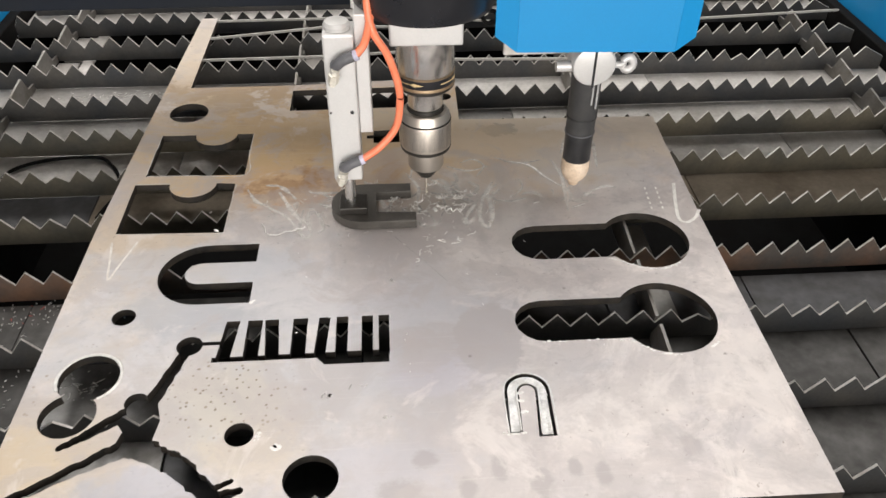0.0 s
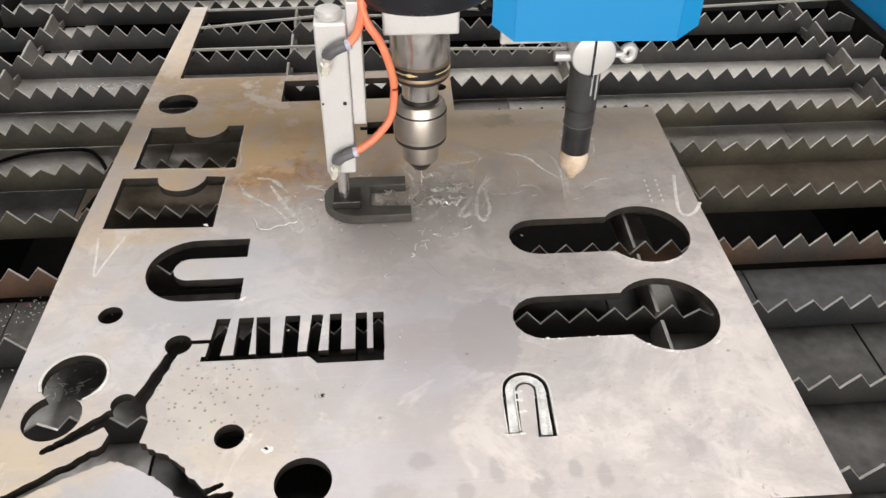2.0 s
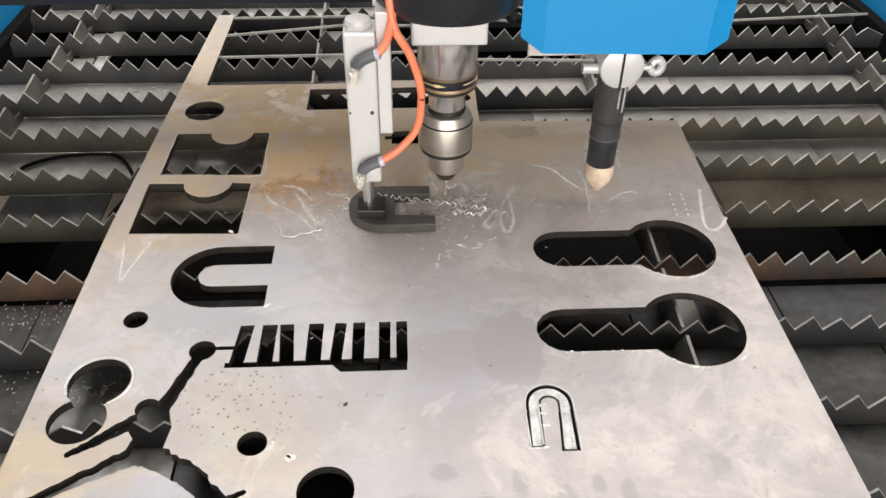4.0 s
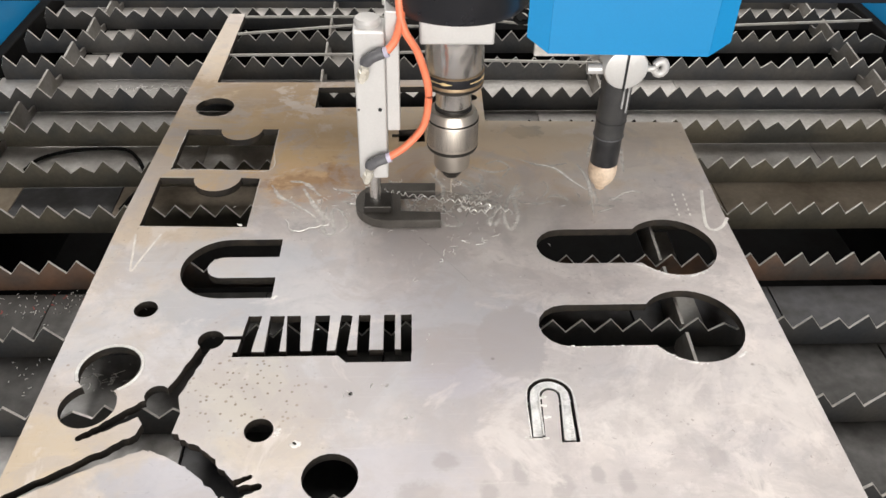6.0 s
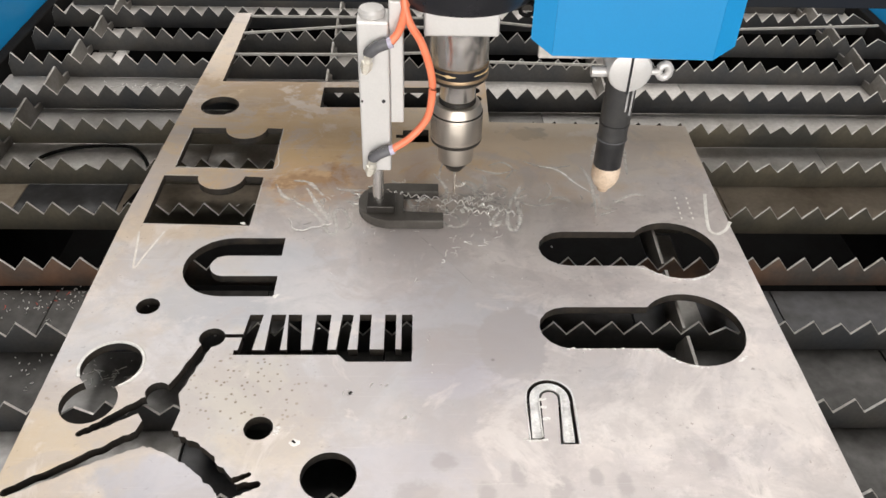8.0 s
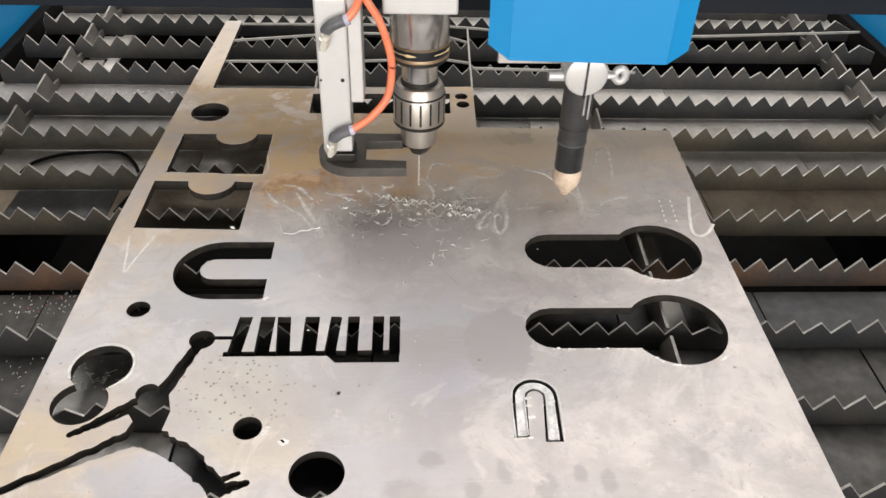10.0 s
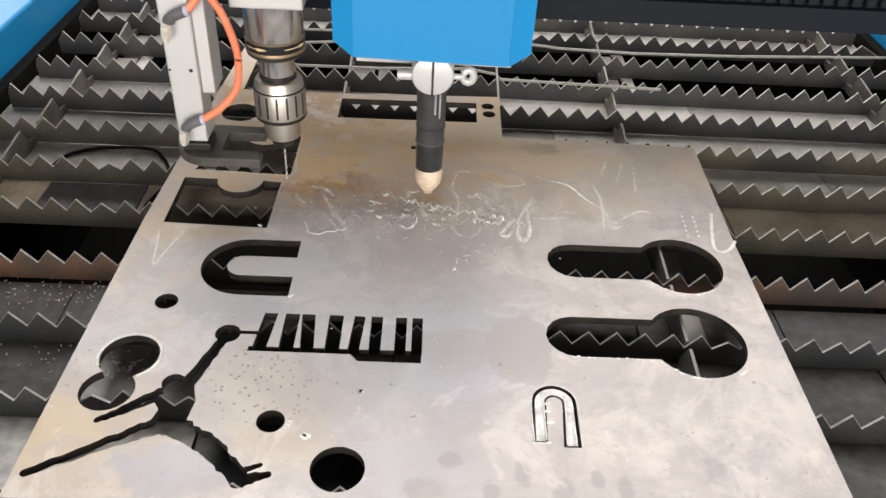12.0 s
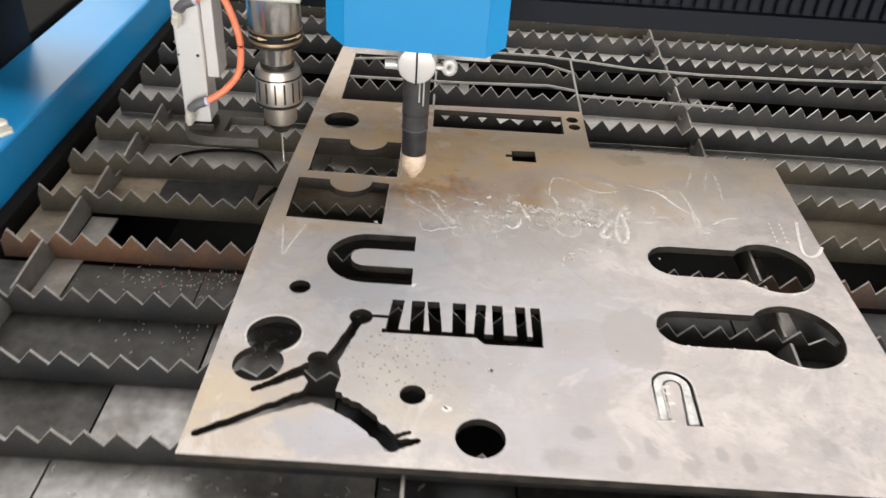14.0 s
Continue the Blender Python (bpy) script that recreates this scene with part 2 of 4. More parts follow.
    specks((-0.30, -0.09), (0.05, 0.06), 90, 0.16, (0.25, 0.20, 0.15), 0.6)
    specks((0.0, -0.08), (0.36, 0.2), 34, 0.07, (0.2, 0.18, 0.17), 0.6)
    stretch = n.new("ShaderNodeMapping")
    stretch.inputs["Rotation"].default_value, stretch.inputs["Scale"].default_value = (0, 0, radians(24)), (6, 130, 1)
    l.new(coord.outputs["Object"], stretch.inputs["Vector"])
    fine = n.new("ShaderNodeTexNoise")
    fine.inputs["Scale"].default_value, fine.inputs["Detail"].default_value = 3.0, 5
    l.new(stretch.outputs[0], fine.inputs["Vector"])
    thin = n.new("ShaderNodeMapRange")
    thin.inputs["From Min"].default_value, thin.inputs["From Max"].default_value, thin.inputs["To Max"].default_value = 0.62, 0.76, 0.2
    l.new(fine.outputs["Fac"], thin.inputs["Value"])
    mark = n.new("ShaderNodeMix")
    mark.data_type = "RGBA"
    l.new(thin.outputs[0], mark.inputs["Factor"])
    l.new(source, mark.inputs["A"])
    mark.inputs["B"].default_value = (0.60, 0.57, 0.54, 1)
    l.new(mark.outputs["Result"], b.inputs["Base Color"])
    return m


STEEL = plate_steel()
SLAT = mat("scaled_slat_steel", (0.054, 0.057, 0.062), 0.5, 0.5, (0.10, 0.092, 0.082), 14, 260, 0.8, 0.3, vary_amount=0.5)
SLAT_OLIVE = mat("olive_stained_slat_steel", (0.066, 0.064, 0.056), 0.52, 0.45, (0.14, 0.12, 0.085), 9, 220, 0.85, 0.3, vary_amount=0.3)
SLAT_RUST = mat("rusty_slat_steel", (0.085, 0.075, 0.068), 0.55, 0.4, (0.24, 0.12, 0.065), 9, 200, 0.85, 0.3)
TRAY_BROWN = mat("brown_stained_tray", (0.31, 0.26, 0.20), 0.5, 0.3, (0.12, 0.09, 0.06), 13, 180, 0.9, 0.3, vary_amount=0.7)
SLAT_EDGE = mat("bare_and_lit_edge", (0.60, 0.585, 0.56), 0.4, 0.4, (0.35, 0.32, 0.28), 60, 400, 0.7, 0.2)
BAR = mat("scaled_bar_steel", (0.27, 0.26, 0.245), 0.5, 0.45, (0.14, 0.12, 0.10), 20, 260, 0.8, 0.3)
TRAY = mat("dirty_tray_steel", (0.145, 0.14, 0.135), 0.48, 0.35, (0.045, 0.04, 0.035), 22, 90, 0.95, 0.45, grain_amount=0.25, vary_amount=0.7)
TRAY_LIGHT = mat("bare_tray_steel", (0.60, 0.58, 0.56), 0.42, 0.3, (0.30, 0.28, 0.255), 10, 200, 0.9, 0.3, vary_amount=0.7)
# near black: deep shade of the pit put into colour; also the charred offcut
PIT_SHADE_CHAR = mat("pit_shade_and_char_black", (0.007, 0.007, 0.007), 0.85, 0.0, (0.006, 0.005, 0.005), 20, 200, 0.9, 0.3)
KERF = mat("burnt_edge", (0.024, 0.022, 0.02), 0.65, 0.3, (0.07, 0.055, 0.042), 60, 400, 0.8, 0.3)
DROSS = mat("bright_dross", (0.70, 0.69, 0.67), 0.4, 0.4, (0.5, 0.48, 0.45), 80, 500, 0.6, 0.4)
BLUE = mat("blue_paint", (0.012, 0.275, 0.62), 0.36, 0.0, (0.011, 0.26, 0.59), 10, 500, 0.5, 0.04, 0.05, grain_amount=0.025, vary_amount=0.0)
BLACK = mat("black_enamel", (0.012, 0.013, 0.017), 0.3, 0.0, (0.02, 0.02, 0.022), 20, 400, 0.6, 0.05, grain_amount=0.025, vary_amount=0.0)
NAVY = mat("dark_beam_paint", (0.014, 0.017, 0.024), 0.7, 0.0, (0.018, 0.02, 0.023), 12, 300, 0.7, 0.1, grain_amount=0.025, vary_amount=0.0)
RUBBER = mat("black_rubber", (0.006, 0.006, 0.006), 0.8, 0.0, (0.011, 0.0105, 0.01), 40, 500, 0.6, 0.2)
ALU = mat("satin_aluminium", (0.68, 0.67, 0.66), 0.42, 0.35, (0.59, 0.58, 0.57), 25, 500, 0.5, 0.08, grain_amount=0.025, vary_amount=0.0)
CHROME = mat("polished_steel", (0.76, 0.745, 0.72), 0.22, 0.95, (0.64, 0.625, 0.60), 30, 600, 0.5, 0.05, 0.06, grain_amount=0.025, vary_amount=0.0)
CHUCK = mat("worn_chuck_steel", (0.62, 0.57, 0.51), 0.4, 0.9, (0.50, 0.45, 0.39), 40, 500, 0.7, 0.1, grain_amount=0.025, vary_amount=0.0)
DARK_STEEL = mat("oiled_dark_steel", (0.03, 0.027, 0.024), 0.42, 0.4, (0.06, 0.053, 0.046), 40, 400, 0.6, 0.2)
BRASS = mat("brass_ring", (0.33, 0.24, 0.15), 0.45, 0.6, (0.24, 0.17, 0.10), 60, 500, 0.6)
NICKEL = mat("nickel_brass", (0.80, 0.77, 0.69), 0.3, 0.25, (0.6, 0.55, 0.46), 80, 500, 0.6)
YELLOW = mat("label_yellow", (0.80, 0.62, 0.33), 0.5, 0.0, (0.68, 0.50, 0.25), 60, 400, 0.5)
HOSE = mat("orange_tube", (0.95, 0.27, 0.14), 0.38, 0.0, (0.82, 0.16, 0.07), 60, 400, 0.5, grain_amount=0.025, vary_amount=0.0)
GREY_PLASTIC = mat("grey_plastic", (0.10, 0.10, 0.11), 0.45, 0.0, (0.15, 0.15, 0.16), 60, 400, 0.5)
LILAC = mat("pale_ring", (0.55, 0.52, 0.66), 0.4, 0.0, None, 60, 400, 0.3)
CERAMIC = mat("scorched_ceramic", (0.74, 0.60, 0.47), 0.6, 0.0, (0.46, 0.33, 0.22), 70, 400, 0.8, 0.2)
TORCH = mat("black_torch_sleeve", (0.022, 0.022, 0.024), 0.35, 0.0, (0.05, 0.05, 0.05), 60, 500, 0.7, 0.1, grain_amount=0.025, vary_amount=0.0)
SCUFF = mat("scuff_grey", (0.45, 0.45, 0.45), 0.6, 0.0, (0.25, 0.25, 0.25), 90, 500, 0.8)
CHALK = mat("chalk", (0.80, 0.78, 0.74), 0.9, 0.0, (0.6, 0.58, 0.55), 90, 600, 0.8)
SMEAR = mat("dry_smear", (0.68, 0.65, 0.61), 0.85, 0.0, (0.50, 0.46, 0.42), 60, 500, 0.8)
SWARF = mat("bright_swarf", (0.88, 0.87, 0.85), 0.34, 0.5, (0.6, 0.58, 0.55), 90, 600, 0.6)
CONCRETE = mat("workshop_concrete", (0.20, 0.195, 0.19), 0.8, 0.0, (0.14, 0.135, 0.13), 3, 60, 0.8, 0.3)
RED = mat("red_plastic", (0.5, 0.06, 0.04), 0.5, 0.0, None, 60, 400, 0.5)


STRIP = mat("dull_strip_steel", (0.42, 0.41, 0.39), 0.45, 0.4, (0.25, 0.235, 0.21), 60, 400, 0.7, 0.2)
OILY = mat("dusty_oiled_iron", (0.062, 0.056, 0.05), 0.55, 0.2, (0.10, 0.092, 0.082), 40, 400, 0.8, 0.25)
BLANK = mat("dross_covered_steel", (0.74, 0.73, 0.71), 0.45, 0.3, (0.36, 0.35, 0.34), 90, 500, 0.9, 0.5, vary_amount=0.0)
TRAY_DIM = mat("dim_tray_steel", (0.066, 0.064, 0.061), 0.5, 0.3, (0.024, 0.022, 0.02), 24, 90, 0.9, 0.45, grain_amount=0.3, vary_amount=0.5)
TRAY_PALE = mat("pale_tray_steel", (0.30, 0.295, 0.29), 0.38, 0.3, (0.16, 0.15, 0.14), 22, 90, 0.9, 0.45, grain_amount=0.2, vary_amount=0.4)
TRAY_DARK = mat("dark_tray_steel", (0.05, 0.05, 0.054), 0.45, 0.2, (0.024, 0.023, 0.022), 24, 90, 0.9, 0.45, grain_amount=0.25, vary_amount=0.4)
CHARCOAL = mat("charcoal_sleeve", (0.04, 0.04, 0.042), 0.5, 0.0, (0.065, 0.064, 0.062), 60, 500, 0.7, 0.1, grain_amount=0.04, vary_amount=0.0)
NAVY_FOIL = mat("dull_blue_grey_scrap", (0.07, 0.08, 0.10), 0.45, 0.2, (0.03, 0.035, 0.05), 50, 300, 0.8, 0.3)
for dull in (PIT_SHADE_CHAR, NAVY, RUBBER):
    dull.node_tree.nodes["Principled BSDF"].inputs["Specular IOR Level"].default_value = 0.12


def film(name, colour, cover, scale):
    """A thin dried film, broken up so that the steel shows through it."""
    m = mat(name, colour, 0.55, 0.0, [c * 0.85 for c in colour], 60, 500, 0.6)
    n, l = m.node_tree.nodes, m.node_tree.links
    coord = n.new("ShaderNodeTexCoord")
    noisy = n.new("ShaderNodeTexNoise")
    noisy.inputs["Scale"].default_value, noisy.inputs["Detail"].default_value, noisy.inputs["Roughness"].default_value = scale, 5, 0.7
    l.new(coord.outputs["Object"], noisy.inputs["Vector"])
    fall = n.new("ShaderNodeMapRange")
    fall.inputs["From Min"].default_value, fall.inputs["From Max"].default_value = 0.2, 0.6
    fall.inputs["To Max"].default_value = cover
    l.new(noisy.outputs["Fac"], fall.inputs["Value"])
    l.new(fall.outputs[0], n["Principled BSDF"].inputs["Alpha"])
    return m


FILM = film("thin_dried_film", (0.87, 0.84, 0.80), 0.62, 90)
FILM_BRIGHT = film("thick_dried_film", (0.92, 0.90, 0.87), 1.2, 160)


# ---- mesh helpers ----
def finish(bm, name, material, smooth=False):
    bmesh.ops.recalc_face_normals(bm, faces=bm.faces[:])
    me = bpy.data.meshes.new(name)
    bm.to_mesh(me)
    bm.free()
    for one in material if isinstance(material, (list, tuple)) else (material,):
        me.materials.append(one)
    if smooth:
        me.shade_smooth()
        me.set_sharp_from_angle(angle=radians(38))
    return me


def part(name, bm, material, parent, label="", smooth=False):
    ob = new(name, finish(bm, name, material, smooth))
    ob.parent = parent
    return tagged(ob, label)


def thing(name, label, category, group="", kind="", at=(0, 0, 0)):
    ob = new(name)
    ob.location = at
    ob.empty_display_size = 0.02
    return tagged(ob, label, category, group, kind)


def solid(name, bm, material, label, category="", group="", kind="", smooth=False):
    return tagged(new(name, finish(bm, name, material, smooth)), label, category, group, kind)


def box(x0, x1, y0, y1, z0, z1, bevel=0.0, bm=None):
    own = bmesh.new()
    bmesh.ops.create_cube(own, size=1)
    for v in own.verts:
        v.co = Vector(((x0 + x1) / 2 + v.co.x * (x1 - x0), (y0 + y1) / 2 + v.co.y * (y1 - y0), (z0 + z1) / 2 + v.co.z * (z1 - z0)))
    if bevel:
        bmesh.ops.bevel(own, geom=own.edges[:], offset=bevel, segments=2, affect="EDGES", profile=0.5)
    return join(bm, own)


def join(bm, own):
    if bm is None:
        return own
    me = bpy.data.meshes.new("tmp")
    own.to_mesh(me)
    own.free()
    bm.from_mesh(me)
    bpy.data.meshes.remove(me)
    return bm


def lathe(profile, seg=40, at=(0, 0), bm=None):
    """A body turned round a vertical axis from (radius, height) pairs."""
    own = bmesh.new()
    rings = []
    for r, z in profile:
        rings.append([own.verts.new((at[0] + r * math.cos(2 * math.pi * k / seg), at[1] + r * math.sin(2 * math.pi * k / seg), z)) for k in range(seg)])
    for a, b in zip(rings, rings[1:]):
        for k in range(seg):
            own.faces.new((a[k], a[(k + 1) % seg], b[(k + 1) % seg], b[k]))
    own.faces.new(rings[0][::-1])
    own.faces.new(rings[-1])
    return join(bm, own)


def spline(points, steps=8):
    """A smooth way through points."""
    p = [Vector(q) for q in points]
    p = [p[0] * 2 - p[1]] + p + [p[-1] * 2 - p[-2]]
    out = []
    for a, b, c, d in zip(p, p[1:], p[2:], p[3:]):
        for k in range(steps):
            t = k / steps
            out.append(0.5 * (2 * b + (c - a) * t + (2 * a - 5 * b + 4 * c - d) * t * t + (3 * b - a - 3 * c + d) * t ** 3))
    return out + [p[-2]]


def tube(points, radius, seg=10, bm=None, flat=1.0):
    own = bmesh.new()
    rings = []
    for k, q in enumerate(points):
        way = (points[min(k + 1, len(points) - 1)] - points[max(k - 1, 0)]).normalized()
        side = way.cross(Vector((0, 0, 1)))
        side = side.normalized() if side.length > 1e-4 else Vector((1, 0, 0))
        up = side.cross(way).normalized() * flat
        rings.append([own.verts.new(q + radius * (math.cos(2 * math.pi * j / seg) * side + math.sin(2 * math.pi * j / seg) * up)) for j in range(seg)])
    for a, b in zip(rings, rings[1:]):
        for j in range(seg):
            own.faces.new((a[j], a[(j + 1) % seg], b[(j + 1) % seg], b[j]))
    own.faces.new(rings[0][::-1])
    own.faces.new(rings[-1])
    return join(bm, own)


def rod(a, b, radius, seg=14, bm=None):
    return tube([Vector(a), Vector(b)], radius, seg, bm)


def prism(points, z0, z1, bm=None):
    own = bmesh.new()
    low = [own.verts.new((x, y, z0)) for x, y in points]
    high = [own.verts.new((x, y, z1)) for x, y in points]
    own.faces.new(low[::-1])
    own.faces.new(high)
    for k in range(len(points)):
        j = (k + 1) % len(points)
        own.faces.new((low[k], low[j], high[j], high[k]))
    return join(bm, own)


def arc(cx, cy, r, a0, a1, n=16):
    return [(cx + r * math.cos(radians(a0 + (a1 - a0) * k / n)), cy + r * math.sin(radians(a0 + (a1 - a0) * k / n))) for k in range(n + 1)]


def circle(cx, cy, r, n=40):
    return arc(cx, cy, r, 0, 360 - 360 / n, n - 1)


def limb(ax, ay, ra, bx, by, rb, rough=False):
    """A slot with round ends that tapers from ra to rb."""
    d = math.degrees(math.atan2(by - ay, bx - ax))
    run = Vector((bx - ax, by - ay))
    side = Vector((-run.y, run.x)).normalized()
    if rough:
        jag = random.Random(int(abs(ax) * 1e5))
        left, right = [], []
        for k in range(1, 9):
            t = k / 9
            r = ra + (rb - ra) * t
            mid = Vector((ax, ay)) + run * t
            left.append(tuple(mid - side * r * jag.uniform(0.82, 1.16)))
            right.append(tuple(mid + side * r * jag.uniform(0.82, 1.16)))
        return arc(ax, ay, ra, d + 90, d + 270, 8) + left + arc(bx, by, rb, d - 90, d + 90, 8) + right[::-1]
    return arc(ax, ay, ra, d + 90, d + 270, 8) + arc(bx, by, rb, d - 90, d + 90, 8)


# ---- ground and table frame ----
TOP, UNDER = 0.8, 0.792
solid("ground", box(-40, 40, -40, 40, -0.2, 0.0), CONCRETE, "grey concrete workshop floor under the cutting table", kind="structure")

# unseen hall, added so that walls and roof hold back side light
HALL = mat("pale_hall_plaster", (0.46, 0.45, 0.43), 0.85, 0.0, (0.38, 0.37, 0.35), 1.2, 30, 0.7, 0.2)
ROOF = mat("grey_roof_sheet", (0.16, 0.16, 0.165), 0.6, 0.1, (0.12, 0.12, 0.12), 1.5, 30, 0.7, 0.2)
bm = box(-7.2, -6.7, 7.0, 7.2, 0.0, 6.4)
box(-3.1, 7.2, 7.0, 7.2, 0.0, 6.4, bm=bm)
box(-6.7, -3.1, 7.0, 7.2, 0.0, 3.1, bm=bm)
box(-6.7, -3.1, 7.0, 7.2, 5.9, 6.4, bm=bm)
solid("wall_north", bm, HALL, "unseen plastered hall wall with one high window opening, added to shape the light", kind="structure")
solid("wall_west", box(-7.2, -7.0, -7.0, 7.0, 0.0, 6.4), HALL, "unseen plain hall wall, added to hold back side light", kind="structure")
solid("wall_east", box(7.0, 7.2, -7.0, 7.0, 0.0, 6.4), HALL, "unseen plain hall wall, added to hold back side light", kind="structure")
solid("wall_south", box(4.3, 7.2, -7.2, -7.0, 0, 6.4, bm=box(-7.2, -3.3, -7.2, -7.0, 0, 6.4, bm=box(-3.3, 4.3, -7.2, -7.0, 4.05, 6.4))), HALL, "unseen plastered hall wall with a wide open gateway, added to shape the light", kind="structure")
bm = box(-7.2, 7.2, -7.2, -0.5, 6.42, 6.5)
box(-7.2, 7.2, 6.1, 7.2, 6.42, 6.5, bm=bm)
box(-7.2, -3.4, -0.5, 6.1, 6.42, 6.5, bm=bm)
box(4.6, 7.2, -0.5, 6.1, 6.42, 6.5, bm=bm)
solid("ceiling", bm, ROOF, "unseen grey sheet roof with a broad skylight opening, added to shape the light", kind="structure")

SLAT_Y = [-0.47, -0.385, -0.298, -0.211, -0.124, -0.033, 0.0585, 0.148, 0.238, 0.328, 0.416, 0.506, 0.595, 0.682, 0.768, 0.855, 0.94, 1.03]
X0, X1 = -0.60, 0.72
PITCH, PHASE, TOOTH = 0.0267, -0.352, 0.0165


def slat(y, rng, material):
    """A sawtooth support strip, standing on edge."""
    own, edge = bmesh.new(), bmesh.new()
    thick, foot = 0.0021, UNDER - 0.0365
    first = PHASE - math.floor((PHASE - X0) / PITCH) * PITCH
    top = [(X0, UNDER - TOOTH)]
    x = first
    shift = rng.uniform(-0.004, 0.004)
    while x + PITCH < X1:
        worn = rng.random() < 0.06
        top.append((x + shift, UNDER - (rng.uniform(0.003, 0.008) if worn else rng.uniform(0, 0.0006))))
        top.append((x + shift + PITCH / 2, UNDER - TOOTH + rng.uniform(-0.0008, 0.0008)))
        x += PITCH
    top[-1] = (X1, UNDER - TOOTH)
    sides = []
    for s in (-1, 1):
        sides.append([(own.verts.new((px, s * thick / 2, pz)), own.verts.new((px, s * thick / 2, foot))) for px, pz in top])
    front, back = sides
    for a, b in ((front, 0), (back, 1)):
        for p, q in zip(a, a[1:]):
            own.faces.new((p[0], q[0], q[1], p[1]) if b else (p[1], q[1], q[0], p[0]))
    for k in range(len(top) - 1):
        edge.faces.new([edge.verts.new(v.co) for v in (front[k][0], front[k + 1][0], back[k + 1][0], back[k][0])])
        own.faces.new((front[k][1], back[k][1], back[k + 1][1], front[k + 1][1]))
    own.faces.new((front[0][1], front[0][0], back[0][0], back[0][1]))
    own.faces.new((front[-1][0], front[-1][1], back[-1][1], back[-1][0]))
    bmesh.ops.remove_doubles(edge, verts=edge.verts[:], dist=1e-5)
    for v in edge.verts:
        v.co.z += 0.0001
    low = bmesh.ops.extrude_face_region(edge, geom=edge.faces[:])
    for v in low["geom"]:
        if isinstance(v, bmesh.types.BMVert):
            v.co.z -= 0.0005
            v.co.y *= 1.02
    ob = thing("slat", "sawtooth steel support slat, scaled dark grey with bare tips", "slat", "slats of the cutting table", at=(0, y, 0))
    part("strip", own, material, ob)
    part("toothed_edge", edge, SLAT_EDGE, ob, "bare bright cut edge")
    ob.rotation_euler = (0, 0, radians(rng.uniform(-0.25, 0.25)))
    return ob


rng = random.Random(4)
for k, y in enumerate(SLAT_Y):
    slat(y, rng, SLAT_RUST if k == 6 else SLAT_OLIVE if k in (7, 8, 9, 15, 16, 17) else SLAT)

# cross bars that carry the slats: upright webs with a foot flange, cut down behind each slat
FLANGED = (5, 6, 11, 12)
for x, skew in ((-0.5235, 0.06), (-0.145, 0.0), (0.2265, 0.025), (0.637, 0.0)):
    bar = thing("cross_bar", "notched steel cross bar standing between the slats", "bar", "cross bars of the cutting table", at=(x, 0, 0))
    for k, (a, b) in enumerate(zip(SLAT_Y, SLAT_Y[1:])):
        if x == -0.145 and a < 0.1 and k != 2:
            continue
        drop = 0.034 if k > 6 else 0.015
        bm = prism([(a + 0.0016, 0.7555), (b - 0.0016, 0.7555), (b - 0.0016, UNDER - 0.027), (b - drop + 0.012, UNDER - 0.025), (b - drop, UNDER - 0.003), (a + 0.0016, UNDER - 0.009)], -0.0015, 0.0015)
        bmesh.ops.transform(bm, matrix=Matrix(((0, 0, 1, skew * ((a + b) / 2 - (0.4 if x < 0 else 0.05))), (1, 0, 0, 0), (0, 1, 0, 0), (0, 0, 0, 1))), verts=bm.verts[:])
        part("web", bm, BAR, bar)
        if k in FLANGED:
            c = skew * ((a + b) / 2 - (0.4 if x < 0 else 0.05))
            part("flange", box(c + 0.0018, c + 0.033, a + 0.004, b - 0.004, 0.7552, 0.7580, 0.0006) if k == 5 else box(c + 0.0018, c + 0.033, a + 0.004, b - 0.004, 0.7505, 0.7540, 0.0006), TRAY_LIGHT if k > 6 else BAR, bar)

# tray panels between the slats; two bays stay open down to the dark slag pit
lay = random.Random(21)


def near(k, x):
    """The front bays are pale at one side and dark in the middle."""
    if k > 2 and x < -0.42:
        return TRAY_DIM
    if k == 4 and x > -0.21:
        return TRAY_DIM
    return TRAY_PALE if x < -0.22 else TRAY if x > 0.2 else lay.choice((TRAY_DARK, TRAY_DARK, TRAY_DIM, TRAY))


